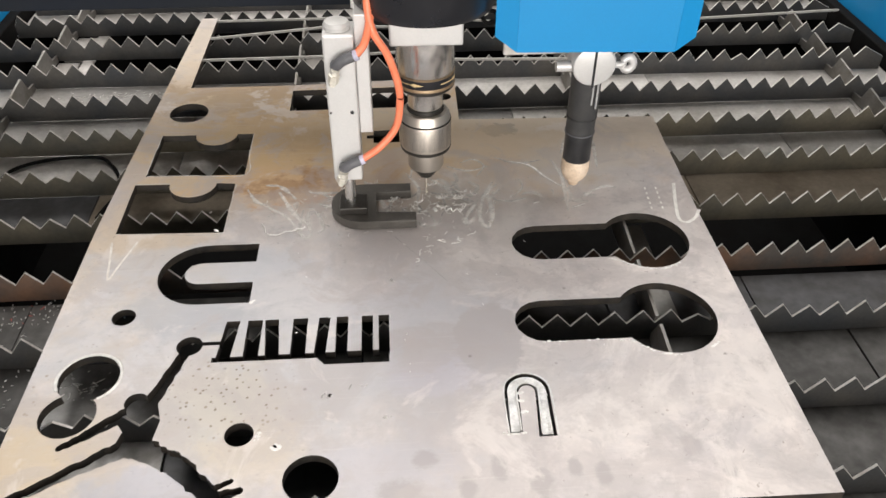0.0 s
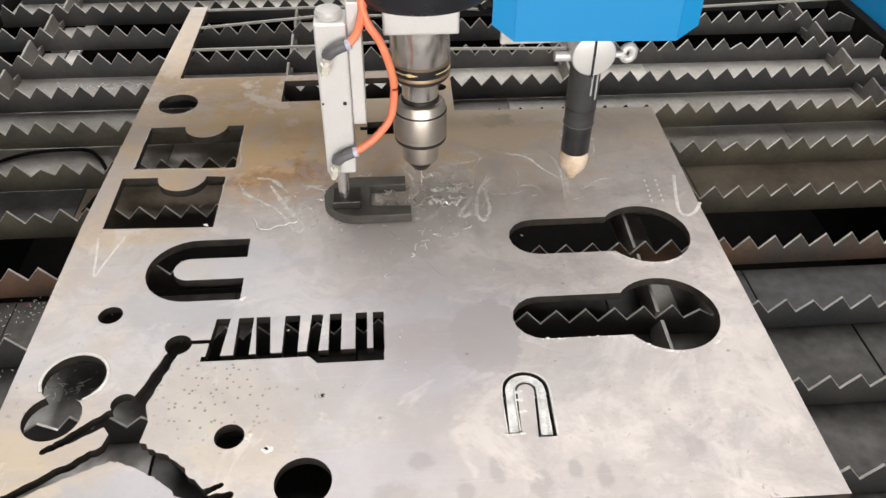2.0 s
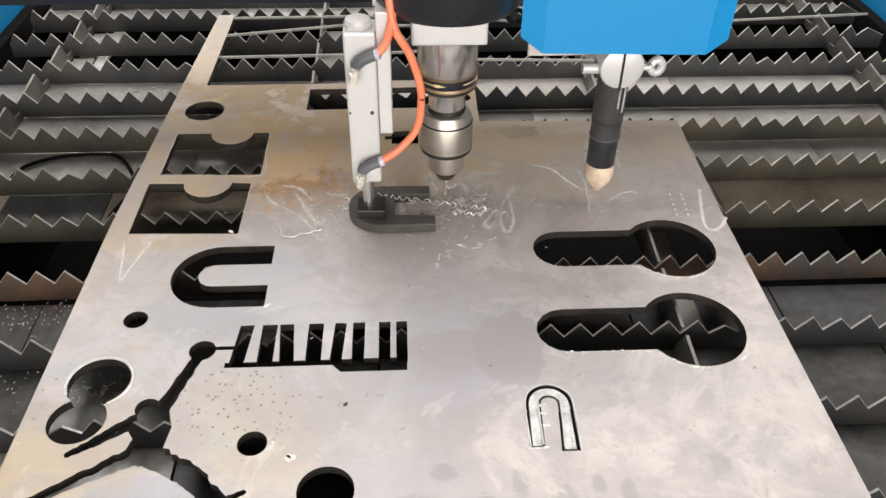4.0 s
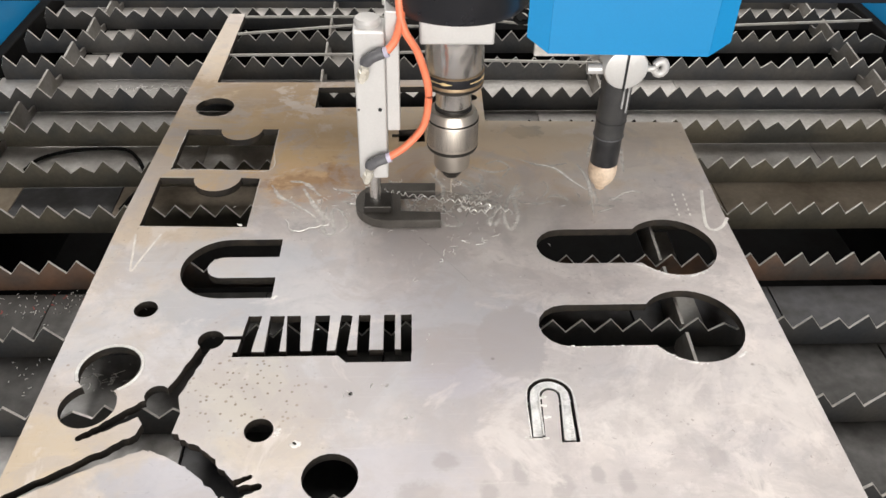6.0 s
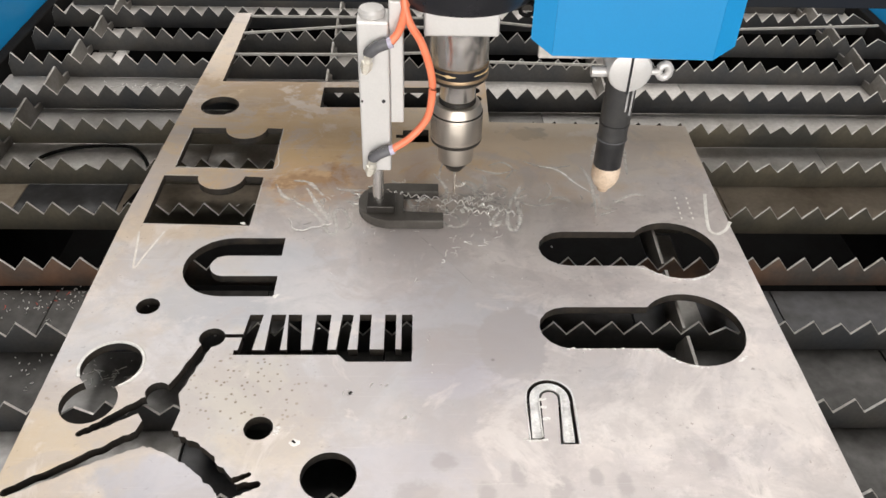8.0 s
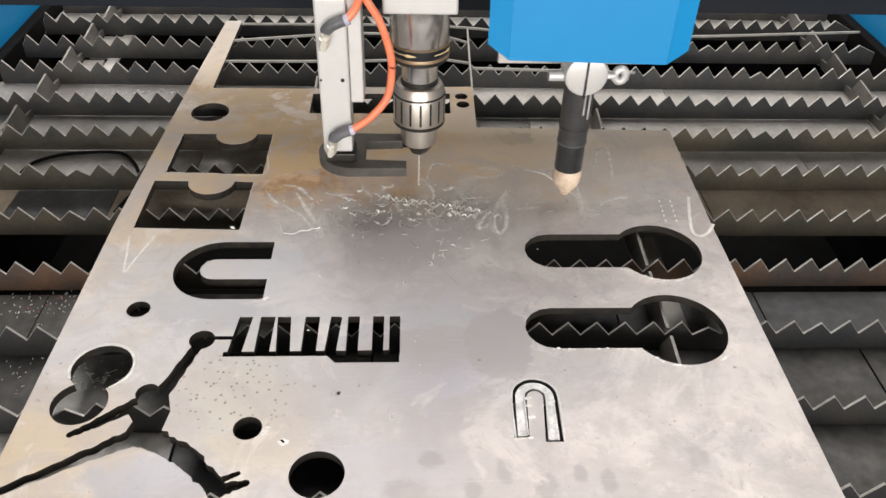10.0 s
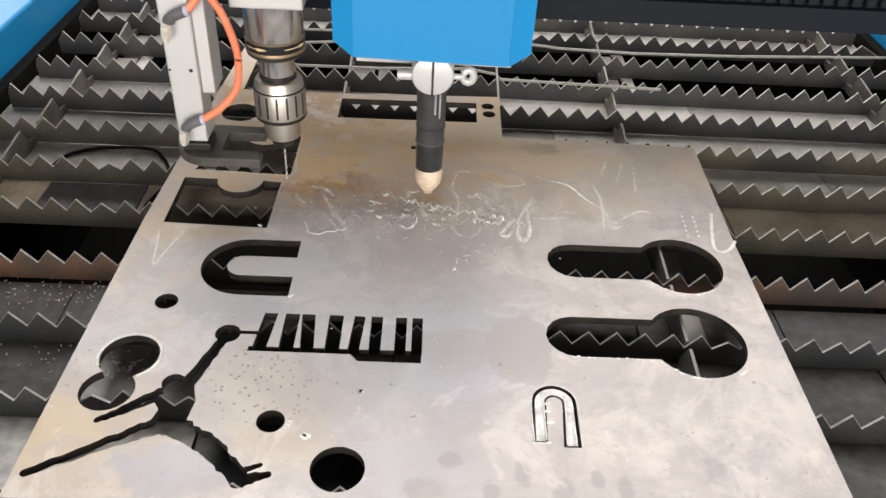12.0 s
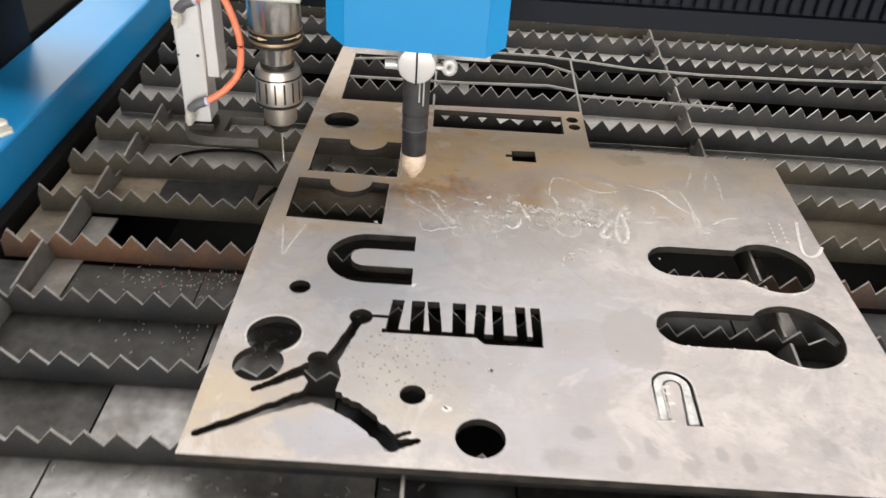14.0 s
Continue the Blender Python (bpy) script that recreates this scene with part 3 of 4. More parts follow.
for k, (a, b) in enumerate(zip(SLAT_Y, SLAT_Y[1:])):
    light = k in (8, 9, 10, 13, 14, 15, 16)
    tray = thing("slag_tray", ("steel slag tray, pale at one side and dark in the middle" if k < 5 else "bare grey steel slag tray lying between two slats" if light else "dark dirty steel slag tray lying between two slats"), "tray", "slag trays")
    spans, c = [], X0 - 0.008
    while c < X1:
        d = min(c + (lay.uniform(0.12, 0.24) if k < 6 else lay.uniform(0.3, 0.5)), X1 + 0.008)
        if X1 - d < 0.05:
            d = X1 + 0.008
        spans.append((c, d - (lay.uniform(0.0006, 0.0018) if k < 6 else 0.001)))
        c = d
    if k in (2, 3, 4):
        joints = [X0 - 0.008, (-0.436, -0.416, -0.345)[k - 2], (-0.166, -0.211, -0.2)[k - 2], -0.05, 0.09, 0.2, 0.42, X1 + 0.008]
        spans = [(c, d - 0.002) for c, d in zip(joints, joints[1:])]
    if k == 6:
        spans = [(X0 - 0.008, -0.545)]
    elif k == 7:
        spans = [(X0 - 0.008, -0.478), (-0.477, -0.362), (-0.361, -0.05), (-0.049, 0.34), (0.341, X1 + 0.008)]
    elif k in (11, 12):
        spans = [(-0.478, -0.462), (-0.106, -0.09), (0.277, 0.295)]
    # in bay 7 the dark second panel stands in for an opening
    for c, d in spans:
        part("panel", box(c, d, a + 0.012, b - 0.008 if k == 5 else b + 0.009, 0.7505, 0.7545, 0.0006), near(k, c) if k < 5 else TRAY_LIGHT if light or k in (11, 12) else TRAY_DARK if k == 7 and c == -0.477 else TRAY_BROWN if k in (7, 6) else TRAY_DARK if k == 5 and c > -0.15 else TRAY_DIM if k == 5 else TRAY, tray)
# pit floor and sides carry the depth's shade in their colour
solid("slag_pit", box(X0 - 0.02, X1 + 0.02, -0.6, 1.2, 0.42, 0.44), PIT_SHADE_CHAR, "near-black bottom of the slag pit, deep shade put into its colour", kind="structure")
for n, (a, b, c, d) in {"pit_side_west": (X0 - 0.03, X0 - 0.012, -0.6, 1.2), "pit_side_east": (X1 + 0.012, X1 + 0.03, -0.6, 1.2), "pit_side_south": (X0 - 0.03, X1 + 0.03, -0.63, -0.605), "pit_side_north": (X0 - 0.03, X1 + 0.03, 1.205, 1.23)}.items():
    solid(n, box(a, b, c, d, 0.42, 0.775, 0.002), PIT_SHADE_CHAR, "near-black steel side of the slag pit, shade put into its colour", kind="structure")


def side_rail(x0, x1):
    """A painted box beam along the table, with bolts in its top."""
    rail = thing("side_rail", "bright blue painted steel side rail of the table", "rail", "side rails")
    part("beam", box(x0, x1, -0.9, 1.6, 0.70, 0.832, 0.004), BLUE, rail)
    for y in (0.193 - 0.8, 0.193, 0.193 + 0.8):
        part("bolt", lathe([(0.015, 0.83), (0.015, 0.834), (0.011, 0.835), (0.011, 0.844), (0.008, 0.847)], 6, (x1 - 0.018, y)), NICKEL, rail, "zinc bolt head")
    for y in (-0.8, 0.3, 1.5):
        part("leg", box(x0 + 0.02, x1 - 0.02, y - 0.04, y + 0.04, 0.0, 0.7, 0.004), BLUE, rail)
    return rail


side_rail(-0.735, -0.632)
side_rail(0.752, 0.895)

cabinet = thing("machine_cabinet", "black sheet-metal machine cabinet beside the blue rail", "cabinet")
part("body", box(-1.7, -0.815, -0.4, 2.2, 0.0, 0.775, 0.006), RUBBER, cabinet)
part("lid", box(-1.71, -0.805, -0.41, 2.21, 0.777, 0.792, 0.004), RUBBER, cabinet)
valve = thing("air_valve", "small white air valve with a red knob on the cabinet", "valve", at=(-0.87, 0.651, 0.792))
part("body", box(-0.016, 0.016, -0.012, 0.012, 0.0, 0.016, 0.003), ALU, valve)
part("knob", lathe([(0.006, 0.016), (0.008, 0.018), (0.008, 0.025), (0.005, 0.027)], 20, (0.004, -0.003)), RED, valve, "red knob", True)

# ---- the steel sheet ----
def sheet():
    """A cut steel sheet: an outline with many cut-outs, taken out of one slab."""
    outline = [(-0.322, -0.235), (0.3035, -0.238), (0.305, 0.1), (0.311, 0.305), (0.068, 0.311), (0.07, 0.421), (-0.14, 0.412), (-0.277, 0.412), (-0.275, 0.636), (-0.2985, 0.636), (-0.312, 0.333), (-0.3205, 0.11)]
    cuts = []
    cuts.append([(-0.143, 0.344), (0.037, 0.346), (0.038, 0.4), (-0.143, 0.397)])
    cuts.append(circle(0.053, 0.392, 0.0085, 20))
    cuts.append(circle(0.054, 0.370, 0.0085, 20))
    cuts.append([(-0.038, 0.262), (-0.007, 0.262), (-0.007, 0.291), (-0.038, 0.289)])
    cuts.append([(-0.046, 0.272), (-0.037, 0.272), (-0.037, 0.279), (-0.046, 0.279)])
    cuts.append(circle(-0.268, 0.346, 0.0235))
    cuts.append([(-0.291, 0.205), (-0.182, 0.203), (-0.182, 0.291)] + arc(-0.2255, 0.2915, 0.0245, 0, -180) + [(-0.29, 0.2915)])
    cuts.append([(-0.299, 0.102), (-0.191, 0.0985), (-0.19, 0.186)] + arc(-0.236, 0.188, 0.0255, 0, -180) + [(-0.299, 0.189)])
    cuts.append([(-0.152, 0.078)] + arc(-0.2, 0.035, 0.043, 90, 270) + [(-0.152, -0.008), (-0.152, 0.0205)] + arc(-0.203, 0.0355, 0.015, 270, 90) + [(-0.152, 0.0505)])
    cuts.append(circle(-0.262, -0.021, 0.0105, 24))
    cuts.append(circle(-0.2735, -0.092, 0.0255))
    cuts.append(circle(-0.280, -0.131, 0.0222))
    cuts.append(circle(-0.1425, -0.158, 0.0113, 28))
    cuts.append(circle(-0.085, -0.2015, 0.0207))
    cuts.append(circle(-0.1135, -0.1715, 0.0024, 12))
    cuts.append(circle(-0.074, -0.123, 0.0018, 10))
    for x, y, r, cx, cr in ((0.127, 0.0635, 0.0268, 0.236, 0.044), (0.114, -0.048, 0.026, 0.226, 0.0452)):
        cuts.append(limb(x, y, r, cx, y, r))
        cuts.append(circle(cx, y - 0.0015, cr))
    # a row of plain bars joined at the foot
    cuts.append([(-0.176, -0.081), (-0.087, -0.081), (-0.08, -0.089), (-0.025, -0.089), (-0.025, -0.0745), (-0.176, -0.0755)])
    for x0, x1, lean in ((-0.173, -0.161, 0.004), (-0.150, -0.137, 0), (-0.131, -0.119, -0.004), (-0.110, -0.097, 0), (-0.090, -0.080, 0.003), (-0.0715, -0.061, 0), (-0.049, -0.039, 0), (-0.034, -0.0245, 0)):
        cuts.append([(x0, -0.08), (x1, -0.08), (x1 + lean, -0.032), (x0 + lean, -0.032)])
    # a branching cut-out of plain tapered slots
    cuts.append([(-0.19, -0.0605), (-0.165, -0.0605), (-0.165, -0.0563), (-0.19, -0.0563)])
    cuts.append(circle(-0.197, -0.0605, 0.0112, 24))
    cuts.append(limb(-0.199, -0.068, 0.0045, -0.218, -0.123, 0.0065, True))
    cuts.append(circle(-0.2285, -0.121, 0.0098, 20))
    cuts.append([(-0.245, -0.133), (-0.213, -0.117), (-0.206, -0.14), (-0.2085, -0.161), (-0.222, -0.176), (-0.2375, -0.168), (-0.233, -0.15)])
    cuts.append(limb(-0.236, -0.133, 0.0065, -0.262, -0.153, 0.0042, True))
    cuts.append(limb(-0.258, -0.1505, 0.0042, -0.277, -0.1625, 0.0028, True))
    cuts.append(limb(-0.232, -0.168, 0.0085, -0.266, -0.1865, 0.0055, True))
    cuts.append(limb(-0.262, -0.1845, 0.0058, -0.312, -0.2135, 0.0036, True))
    cuts.append(limb(-0.216, -0.166, 0.010, -0.184, -0.185, 0.0092, True))
    cuts.append(limb(-0.184, -0.185, 0.0092, -0.156, -0.2125, 0.0068, True))
    cuts.append(limb(-0.157, -0.215, 0.0065, -0.136, -0.2085, 0.003, True))
    cuts.append(limb(-0.155, -0.206, 0.003, -0.143, -0.2, 0.002, True))
    # kerf round the arch-shaped blank
    arch_out = arc(0.0865, -0.1285, 0.0185, 180, 0) + [(0.1035, -0.1745), (0.0895, -0.1745)] + arc(0.0865, -0.1295, 0.0068, 0, 180, 12) + [(0.0775, -0.17), (0.0655, -0.17)]
    cuts.append(arch_out)
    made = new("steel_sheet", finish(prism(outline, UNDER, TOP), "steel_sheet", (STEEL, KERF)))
    group = bpy.data.collections.new("cutters")
    scene.collection.children.link(group)
    cutters = []
    for c in cuts:
        ob = bpy.data.objects.new("cutter", finish(prism(c, UNDER - 0.01, TOP + 0.01), "cutter", (STEEL, KERF)))
        group.objects.link(ob)
        cutters.append(ob)
    mod = made.modifiers.new("cut", "BOOLEAN")
    mod.operation, mod.operand_type, mod.collection, mod.solver = "DIFFERENCE", "COLLECTION", group, "EXACT"
    bpy.context.view_layer.update()
    me = bpy.data.meshes.new_from_object(made.evaluated_get(bpy.context.evaluated_depsgraph_get()))
    made.modifiers.clear()
    made.data = me
    for ob in cutters:
        bpy.data.objects.remove(ob)
    bpy.data.collections.remove(group)
    for poly in me.polygons:
        poly.material_index = 0 if abs(poly.normal.z) > 0.5 else 1
        poly.use_smooth = False
    tagged(made, "large rust-stained steel sheet with many plasma cut-outs on the slats", "steel sheet")
    return made


SHEET = sheet()
part("blank", prism(arc(0.0865, -0.1285, 0.0159, 180, 0) + [(0.1010, -0.1722), (0.0922, -0.1722)] + arc(0.0865, -0.1295, 0.0096, 0, 180, 12) + [(0.0758, -0.1682), (0.0684, -0.1682)], UNDER - 0.001, TOP - 0.0010), BLANK, SHEET, "arch-shaped blank still sitting in its kerf")


def strip(points, width=0.0032):
    pts = [Vector((x, y, 0)) for x, y in points]
    l, r = [], []
    for k, q in enumerate(pts):
        way = (pts[min(k + 1, len(pts) - 1)] - pts[max(k - 1, 0)]).normalized()
        s = Vector((-way.y, way.x, 0)) * width / 2
        l.append((q + s)[:2])
        r.append((q - s)[:2])
    return prism(l + r[::-1], TOP - 0.0036, TOP - 0.0004)


for pts in ([(-0.276, 0.629), (-0.1, 0.631), (0.032, 0.629), (0.094, 0.619), (0.173, 0.6), (0.29, 0.594), (0.45, 0.6), (0.7, 0.622)], [(0.0745, 0.618), (0.0715, 0.52), (0.0695, 0.422)], [(-0.277, 0.567), (-0.11, 0.599), (0.03, 0.594), (0.073, 0.567)], [(-0.277, 0.497), (-0.1, 0.5), (0.029, 0.511), (0.07, 0.497)], [(0.074, 0.481), (0.305, 0.471)]):
    part("skeleton_strip", strip(pts, 0.0026), STRIP, SHEET, "thin leftover strip of the sheet")

# ---- drilling unit ----
DRILL = (0.019, 0.158, 0.8)
drill = thing("drilling_unit", "steel drill spindle with keyed chuck, black motor and pneumatic clamp cylinder", "drill", at=DRILL)
part("motor", lathe([(0.058, 0.214), (0.064, 0.216), (0.068, 0.224), (0.068, 0.30), (0.06, 0.31)], 56), BLACK, drill, "black enamelled motor housing", True)
part("spindle_block", box(-0.034, 0.034, -0.03, 0.04, 0.1835, 0.2155, 0.002), ALU, drill, "pale aluminium spindle block")
part("spindle_sleeve", lathe([(0.0275, 0.1475), (0.0285, 0.149), (0.0285, 0.184)], 56), CHROME, drill, "polished steel sleeve", True)
part("label_band", lathe([(0.0288, 0.1375), (0.0291, 0.138), (0.0291, 0.147), (0.0286, 0.1475)], 56), BLACK, drill, "black band with yellow arrows", True)
part("brass_ring", lathe([(0.0288, 0.1342), (0.0293, 0.1346), (0.0293, 0.1368), (0.0286, 0.138)], 56), BRASS, drill, "brass ring", True)
part("collar", lathe([(0.020, 0.1285), (0.0265, 0.1295), (0.0285, 0.1315), (0.0288, 0.1341)], 56), DARK_STEEL, drill, "dark bearing collar", True)
part("copper_line", lathe([(0.0286, 0.1462), (0.0292, 0.1466), (0.0292, 0.1472), (0.0286, 0.1478)], 56), BRASS, drill, "thin copper line", True)
for a0 in (-150, -62, 28, 118):
    bm = bmesh.new()
    for k in range(9):
        w = 0.0005 if k < 6 else 0.0017 * (9 - k) / 3 + 0.0001
        w2 = 0.0005 if k + 1 < 6 else 0.0017 * max(0, 9 - k - 1) / 3 + 0.0001
        a, b = radians(a0 + k * 6), radians(a0 + k * 6 + 6)
        q = [bm.verts.new((0.0294 * math.cos(t), 0.0294 * math.sin(t), 0.1425 + h)) for t, h in ((a, -w), (b, -w2), (b, w2), (a, w))]
        bm.faces.new(q)
    part("arrow", bm, YELLOW, drill, "yellow direction arrow")
part("shaft", lathe([(0.0150, 0.104), (0.0176, 0.1085), (0.0180, 0.110), (0.0180, 0.1265), (0.02, 0.1295), (0.0225, 0.131)], 40), CHROME, drill, "", True)

chuck = part("chuck", lathe([(0.0105, 0.0352), (0.0165, 0.0356), (0.0183, 0.0370), (0.0187, 0.0390), (0.0187, 0.0595), (0.0245, 0.0605), (0.0258, 0.0630), (0.0260, 0.0655), (0.0260, 0.0925), (0.0250, 0.0945), (0.0245, 0.0985), (0.0225, 0.1025), (0.0180, 0.1030), (0.0150, 0.1035), (0.0150, 0.106)], 64), CHUCK, drill, "keyed drill chuck with a fluted sleeve", True)
for k in range(16):
    a = 2 * math.pi * k / 16
    bm = box(-0.0011, 0.0011, 0.0250, 0.0262, 0.0665, 0.0905)
    bmesh.ops.rotate(bm, verts=bm.verts[:], cent=(0, 0, 0), matrix=Matrix.Rotation(a, 3, "Z"))
    part("flute", bm, DARK_STEEL, chuck)
part("chuck_ring", lathe([(0.0240, 0.0593), (0.0258, 0.0600), (0.0263, 0.0615), (0.0263, 0.0632), (0.0252, 0.0640)], 56), DARK_STEEL, chuck, "dark ring", True)
part("chuck_ring", lathe([(0.0253, 0.0922), (0.0263, 0.0925), (0.0257, 0.0938), (0.0246, 0.0944)], 56), DARK_STEEL, chuck, "dark ring", True)
part("chuck_ring", lathe([(0.0150, 0.1032), (0.0186, 0.1036), (0.0186, 0.1058), (0.0150, 0.1062)], 56), DARK_STEEL, chuck, "dark ring", True)
part("jaws", lathe([(0.0035, 0.0205), (0.0085, 0.0235), (0.0130, 0.0300), (0.0140, 0.0354)], 6), DARK_STEEL, chuck, "dark chuck jaws")
pts = [Vector((0.0003 * math.cos(k * 1.1), 0.0003 * math.sin(k * 1.1), -0.0195 + 0.044 * k / 36)) for k in range(37)]
part("drill_bit", tube(pts, 0.0011, 8), CHUCK, chuck, "thin twist drill bit", True)

part("mount_block", box(-0.028, 0.028, 0.0402, 0.102, 0.186, 0.213, 0.002), DARK_STEEL, drill)
part("cable_clip", tube([Vector((0.058 + 0.007 * math.cos(t / 12 * 2 * math.pi), -0.026, 0.209 + 0.006 * math.sin(t / 12 * 2 * math.pi))) for t in range(13)], 0.002, 8), RUBBER, drill, "black cable clip", True)

part("cable", tube(spline([(0.058, -0.026, 0.2045), (0.068, -0.028, 0.206), (0.082, -0.024, 0.214), (0.092, -0.014, 0.23), (0.096, 0.0, 0.262)]), 0.0021, 8), RUBBER, drill, "thin black cable", True)

# clamp cylinder beside the spindle, in the unit's own space
part("cylinder_body", box(-0.0928, -0.0650, -0.052, -0.02, 0.0535, 0.206, 0.0018), ALU, drill, "pale aluminium pneumatic cylinder body")
part("cylinder_cap", lathe([(0.0115, 0.2055), (0.0122, 0.210), (0.0105, 0.213), (0.004, 0.2135)], 24, (-0.08, -0.036)), ALU, drill, "", True)
part("cylinder_bracket", box(-0.0648, -0.0525, -0.046, -0.012, 0.104, 0.222, 0.0012), ALU, drill, "pale aluminium bracket plate")
part("bracket_web", box(-0.0672, -0.020, -0.0198, 0.03, 0.2165, 0.235, 0.001), ALU, drill)
part("pivot_hole", lathe([(0.0018, -0.001), (0.0018, 0.001)], 12), BLACK, drill).matrix_basis = pose(-0.0708, -0.0518, 0.13, 90)
part("bolt", lathe([(0.0011, -0.001), (0.0011, 0.001)], 12), DARK_STEEL, drill).matrix_basis = pose(-0.0905, -0.0518, 0.13, 90)
for z in (0.074, 0.182):
    elbow = part("elbow_fitting", tube(spline([(-0.0822, -0.0525, z - 0.003), (-0.0818, -0.0595, z - 0.001), (-0.076, -0.0612, z + 0.0045), (-0.066, -0.0605, z + 0.0085)]), 0.0050, 14), GREY_PLASTIC, drill, "grey plastic push-in elbow", True)
    part("collar", rod((-0.0655, -0.0605, z + 0.0085), (-0.0618, -0.0605, z + 0.0098), 0.0048, 16), LILAC, elbow, "pale lilac release ring", True)
    part("nut", lathe([(0.0026, -0.0175), (0.0033, -0.017), (0.0033, -0.013), (0.0052, -0.0127), (0.0052, -0.0045), (0.004, -0.004), (0.004, 0.0005)], 6), NICKEL, elbow, "nickel flow screw").matrix_basis = pose(-0.0825, -0.064, z - 0.0035, 14, 14, 0)
part("air_tube", tube(spline([(-0.063, -0.0605, 0.084), (-0.047, -0.057, 0.094), (-0.031, -0.052, 0.112), (-0.0262, -0.05, 0.136), (-0.0275, -0.05, 0.158), (-0.036, -0.05, 0.186), (-0.047, -0.05, 0.206), (-0.0515, -0.046, 0.226), (-0.052, -0.036, 0.262)]), 0.0036, 12), HOSE, drill, "orange air tube", True)
part("air_tube", tube(spline([(-0.063, -0.0605, 0.192), (-0.056, -0.0575, 0.2), (-0.0515, -0.05, 0.212), (-0.0485, -0.042, 0.23), (-0.047, -0.034, 0.262)]), 0.0036, 12), HOSE, drill, "orange air tube", True)
# clamp foot on its rod
FOOT = (-0.079, -0.039)
foot = thing("clamp_foot", "", "")
foot.parent = drill
foot.location = (FOOT[0], FOOT[1], 0)
bm = prism([(0.066, -0.025), (0.066, -0.010), (0.024, -0.010), (0.024, 0.027), (0.062, 0.027), (0.062, 0.042)] + arc(0.012, 0.0085, 0.0335, 90, 270, 20), 0.0006, 0.0105)
bmesh.ops.bevel(bm, geom=[e for e in bm.edges if e.calc_length() > 0.02], offset=0.0012, segments=2, affect="EDGES", profile=0.5)
part("fork", bm, OILY, foot, "oily black forked clamp foot")
part("pad", box(-0.012, 0.016, -0.013, 0.013, 0.0107, 0.019, 0.001), DARK_STEEL, foot)
part("rod", rod((0, 0, 0.019), (0, 0, 0.13), 0.0058, 20), CHROME, foot, "chrome piston rod", True)

# ---- plasma torch unit ----
HEAD = (0.1750, 0.139, 0.8)
torch = thing("torch_unit", "black plasma torch in a silver clamp under a bright blue cover", "torch", at=HEAD)
part("sleeve", lathe([(0.0128, 0.050), (0.0142, 0.051), (0.0142, 0.0825), (0.0136, 0.083)], 40), TORCH, torch, "glossy black lower torch sleeve", True)
part("sleeve", lathe([(0.0138, 0.0832), (0.0145, 0.0836), (0.0145, 0.1), (0.0149, 0.101), (0.0149, 0.19)], 40), CHARCOAL, torch, "scuffed charcoal torch sleeve", True)
part("nozzle", lathe([(0.003, 0.0185), (0.0052, 0.019), (0.0062, 0.0225), (0.0098, 0.0265), (0.0128, 0.0315), (0.0145, 0.0375), (0.0147, 0.045), (0.0142, 0.0512)], 36), CERAMIC, torch, "scorched cream ceramic shield", True)
for z in (0.0832, 0.101):
    part("ring", lathe([(0.0144, z - 0.0008), (0.0153, z - 0.0006), (0.0153, z + 0.0006), (0.0144, z + 0.0008)], 40), GREY_PLASTIC if z < 0.09 else TORCH, torch, "", True)
for k, (x, z0, z1) in enumerate(((0.004, 0.12, 0.145), (0.0085, 0.116, 0.15))):
    part("scuff", box(x - 0.0009, x + 0.0009, -0.0158, -0.012 - 0.002 * k, z0, z1, 0.0004), SCUFF, torch, "pale scuff")
bm = lathe([(0.0165, -0.004), (0.0205, -0.002), (0.0205, 0.021), (0.0195, 0.0228), (0.0175, 0.0235)], 48)
bmesh.ops.rotate(bm, verts=bm.verts[:], cent=(0, 0, 0), matrix=Matrix.Rotation(radians(90), 3, "X"))
bmesh.ops.translate(bm, verts=bm.verts[:], vec=(0, 0, 0.1652))
clamp = part("torch_clamp", bm, ALU, torch, "silver round split clamp", True)
part("split", box(-0.0011, 0.0011, -0.0242, -0.012, 0.1435, 0.187), BLACK, clamp, "dark slot of the clamp")
part("bolt", rod((-0.034, -0.012, 0.161), (-0.018, -0.012, 0.161), 0.0052, 16), ALU, clamp, "silver clamp bolt", True)
knob = part("thumb_screw", rod((0.017, -0.012, 0.161), (0.03, -0.012, 0.161), 0.003, 12), ALU, clamp, "silver thumb screw", True)
part("wing", tube([Vector((0.0345 + 0.0050 * math.cos(t / 12 * 2 * math.pi), -0.012, 0.1620 + 0.0064 * math.sin(t / 12 * 2 * math.pi))) for t in range(13)], 0.0040, 10), ALU, knob, "", True)
part("back_plate", box(-0.078, 0.08, 0.03, 0.036, 0.153, 0.30, 0.001), SMEAR, torch, "bare grey back plate")
part("mount_block", box(-0.04, 0.04, 0.0362, 0.1215, 0.2, 0.24, 0.002), DARK_STEEL, torch)
# cover: a sheet bent into a front and two swept facets, with cut lower corners


def facet(a, b, thick=0.0025):
    """An upright sheet between two feet (x, y, z) up to the top edge."""
    own = bmesh.new()
    way = Vector((b[0] - a[0], b[1] - a[1], 0)).normalized()
    back = Vector((-way.y, way.x, 0)) * thick
    rows = []
    for q in (a, b):
        q = Vector(q)
        t = Vector((q.x, q.y, 0.30))
        rows.append([own.verts.new(p) for p in (q, t, t + back, q + back)])
    for k in range(4):
        own.faces.new((rows[0][k], rows[1][k], rows[1][(k + 1) % 4], rows[0][(k + 1) % 4]))
    own.faces.new(rows[0])
    own.faces.new(rows[1][::-1])
    return own


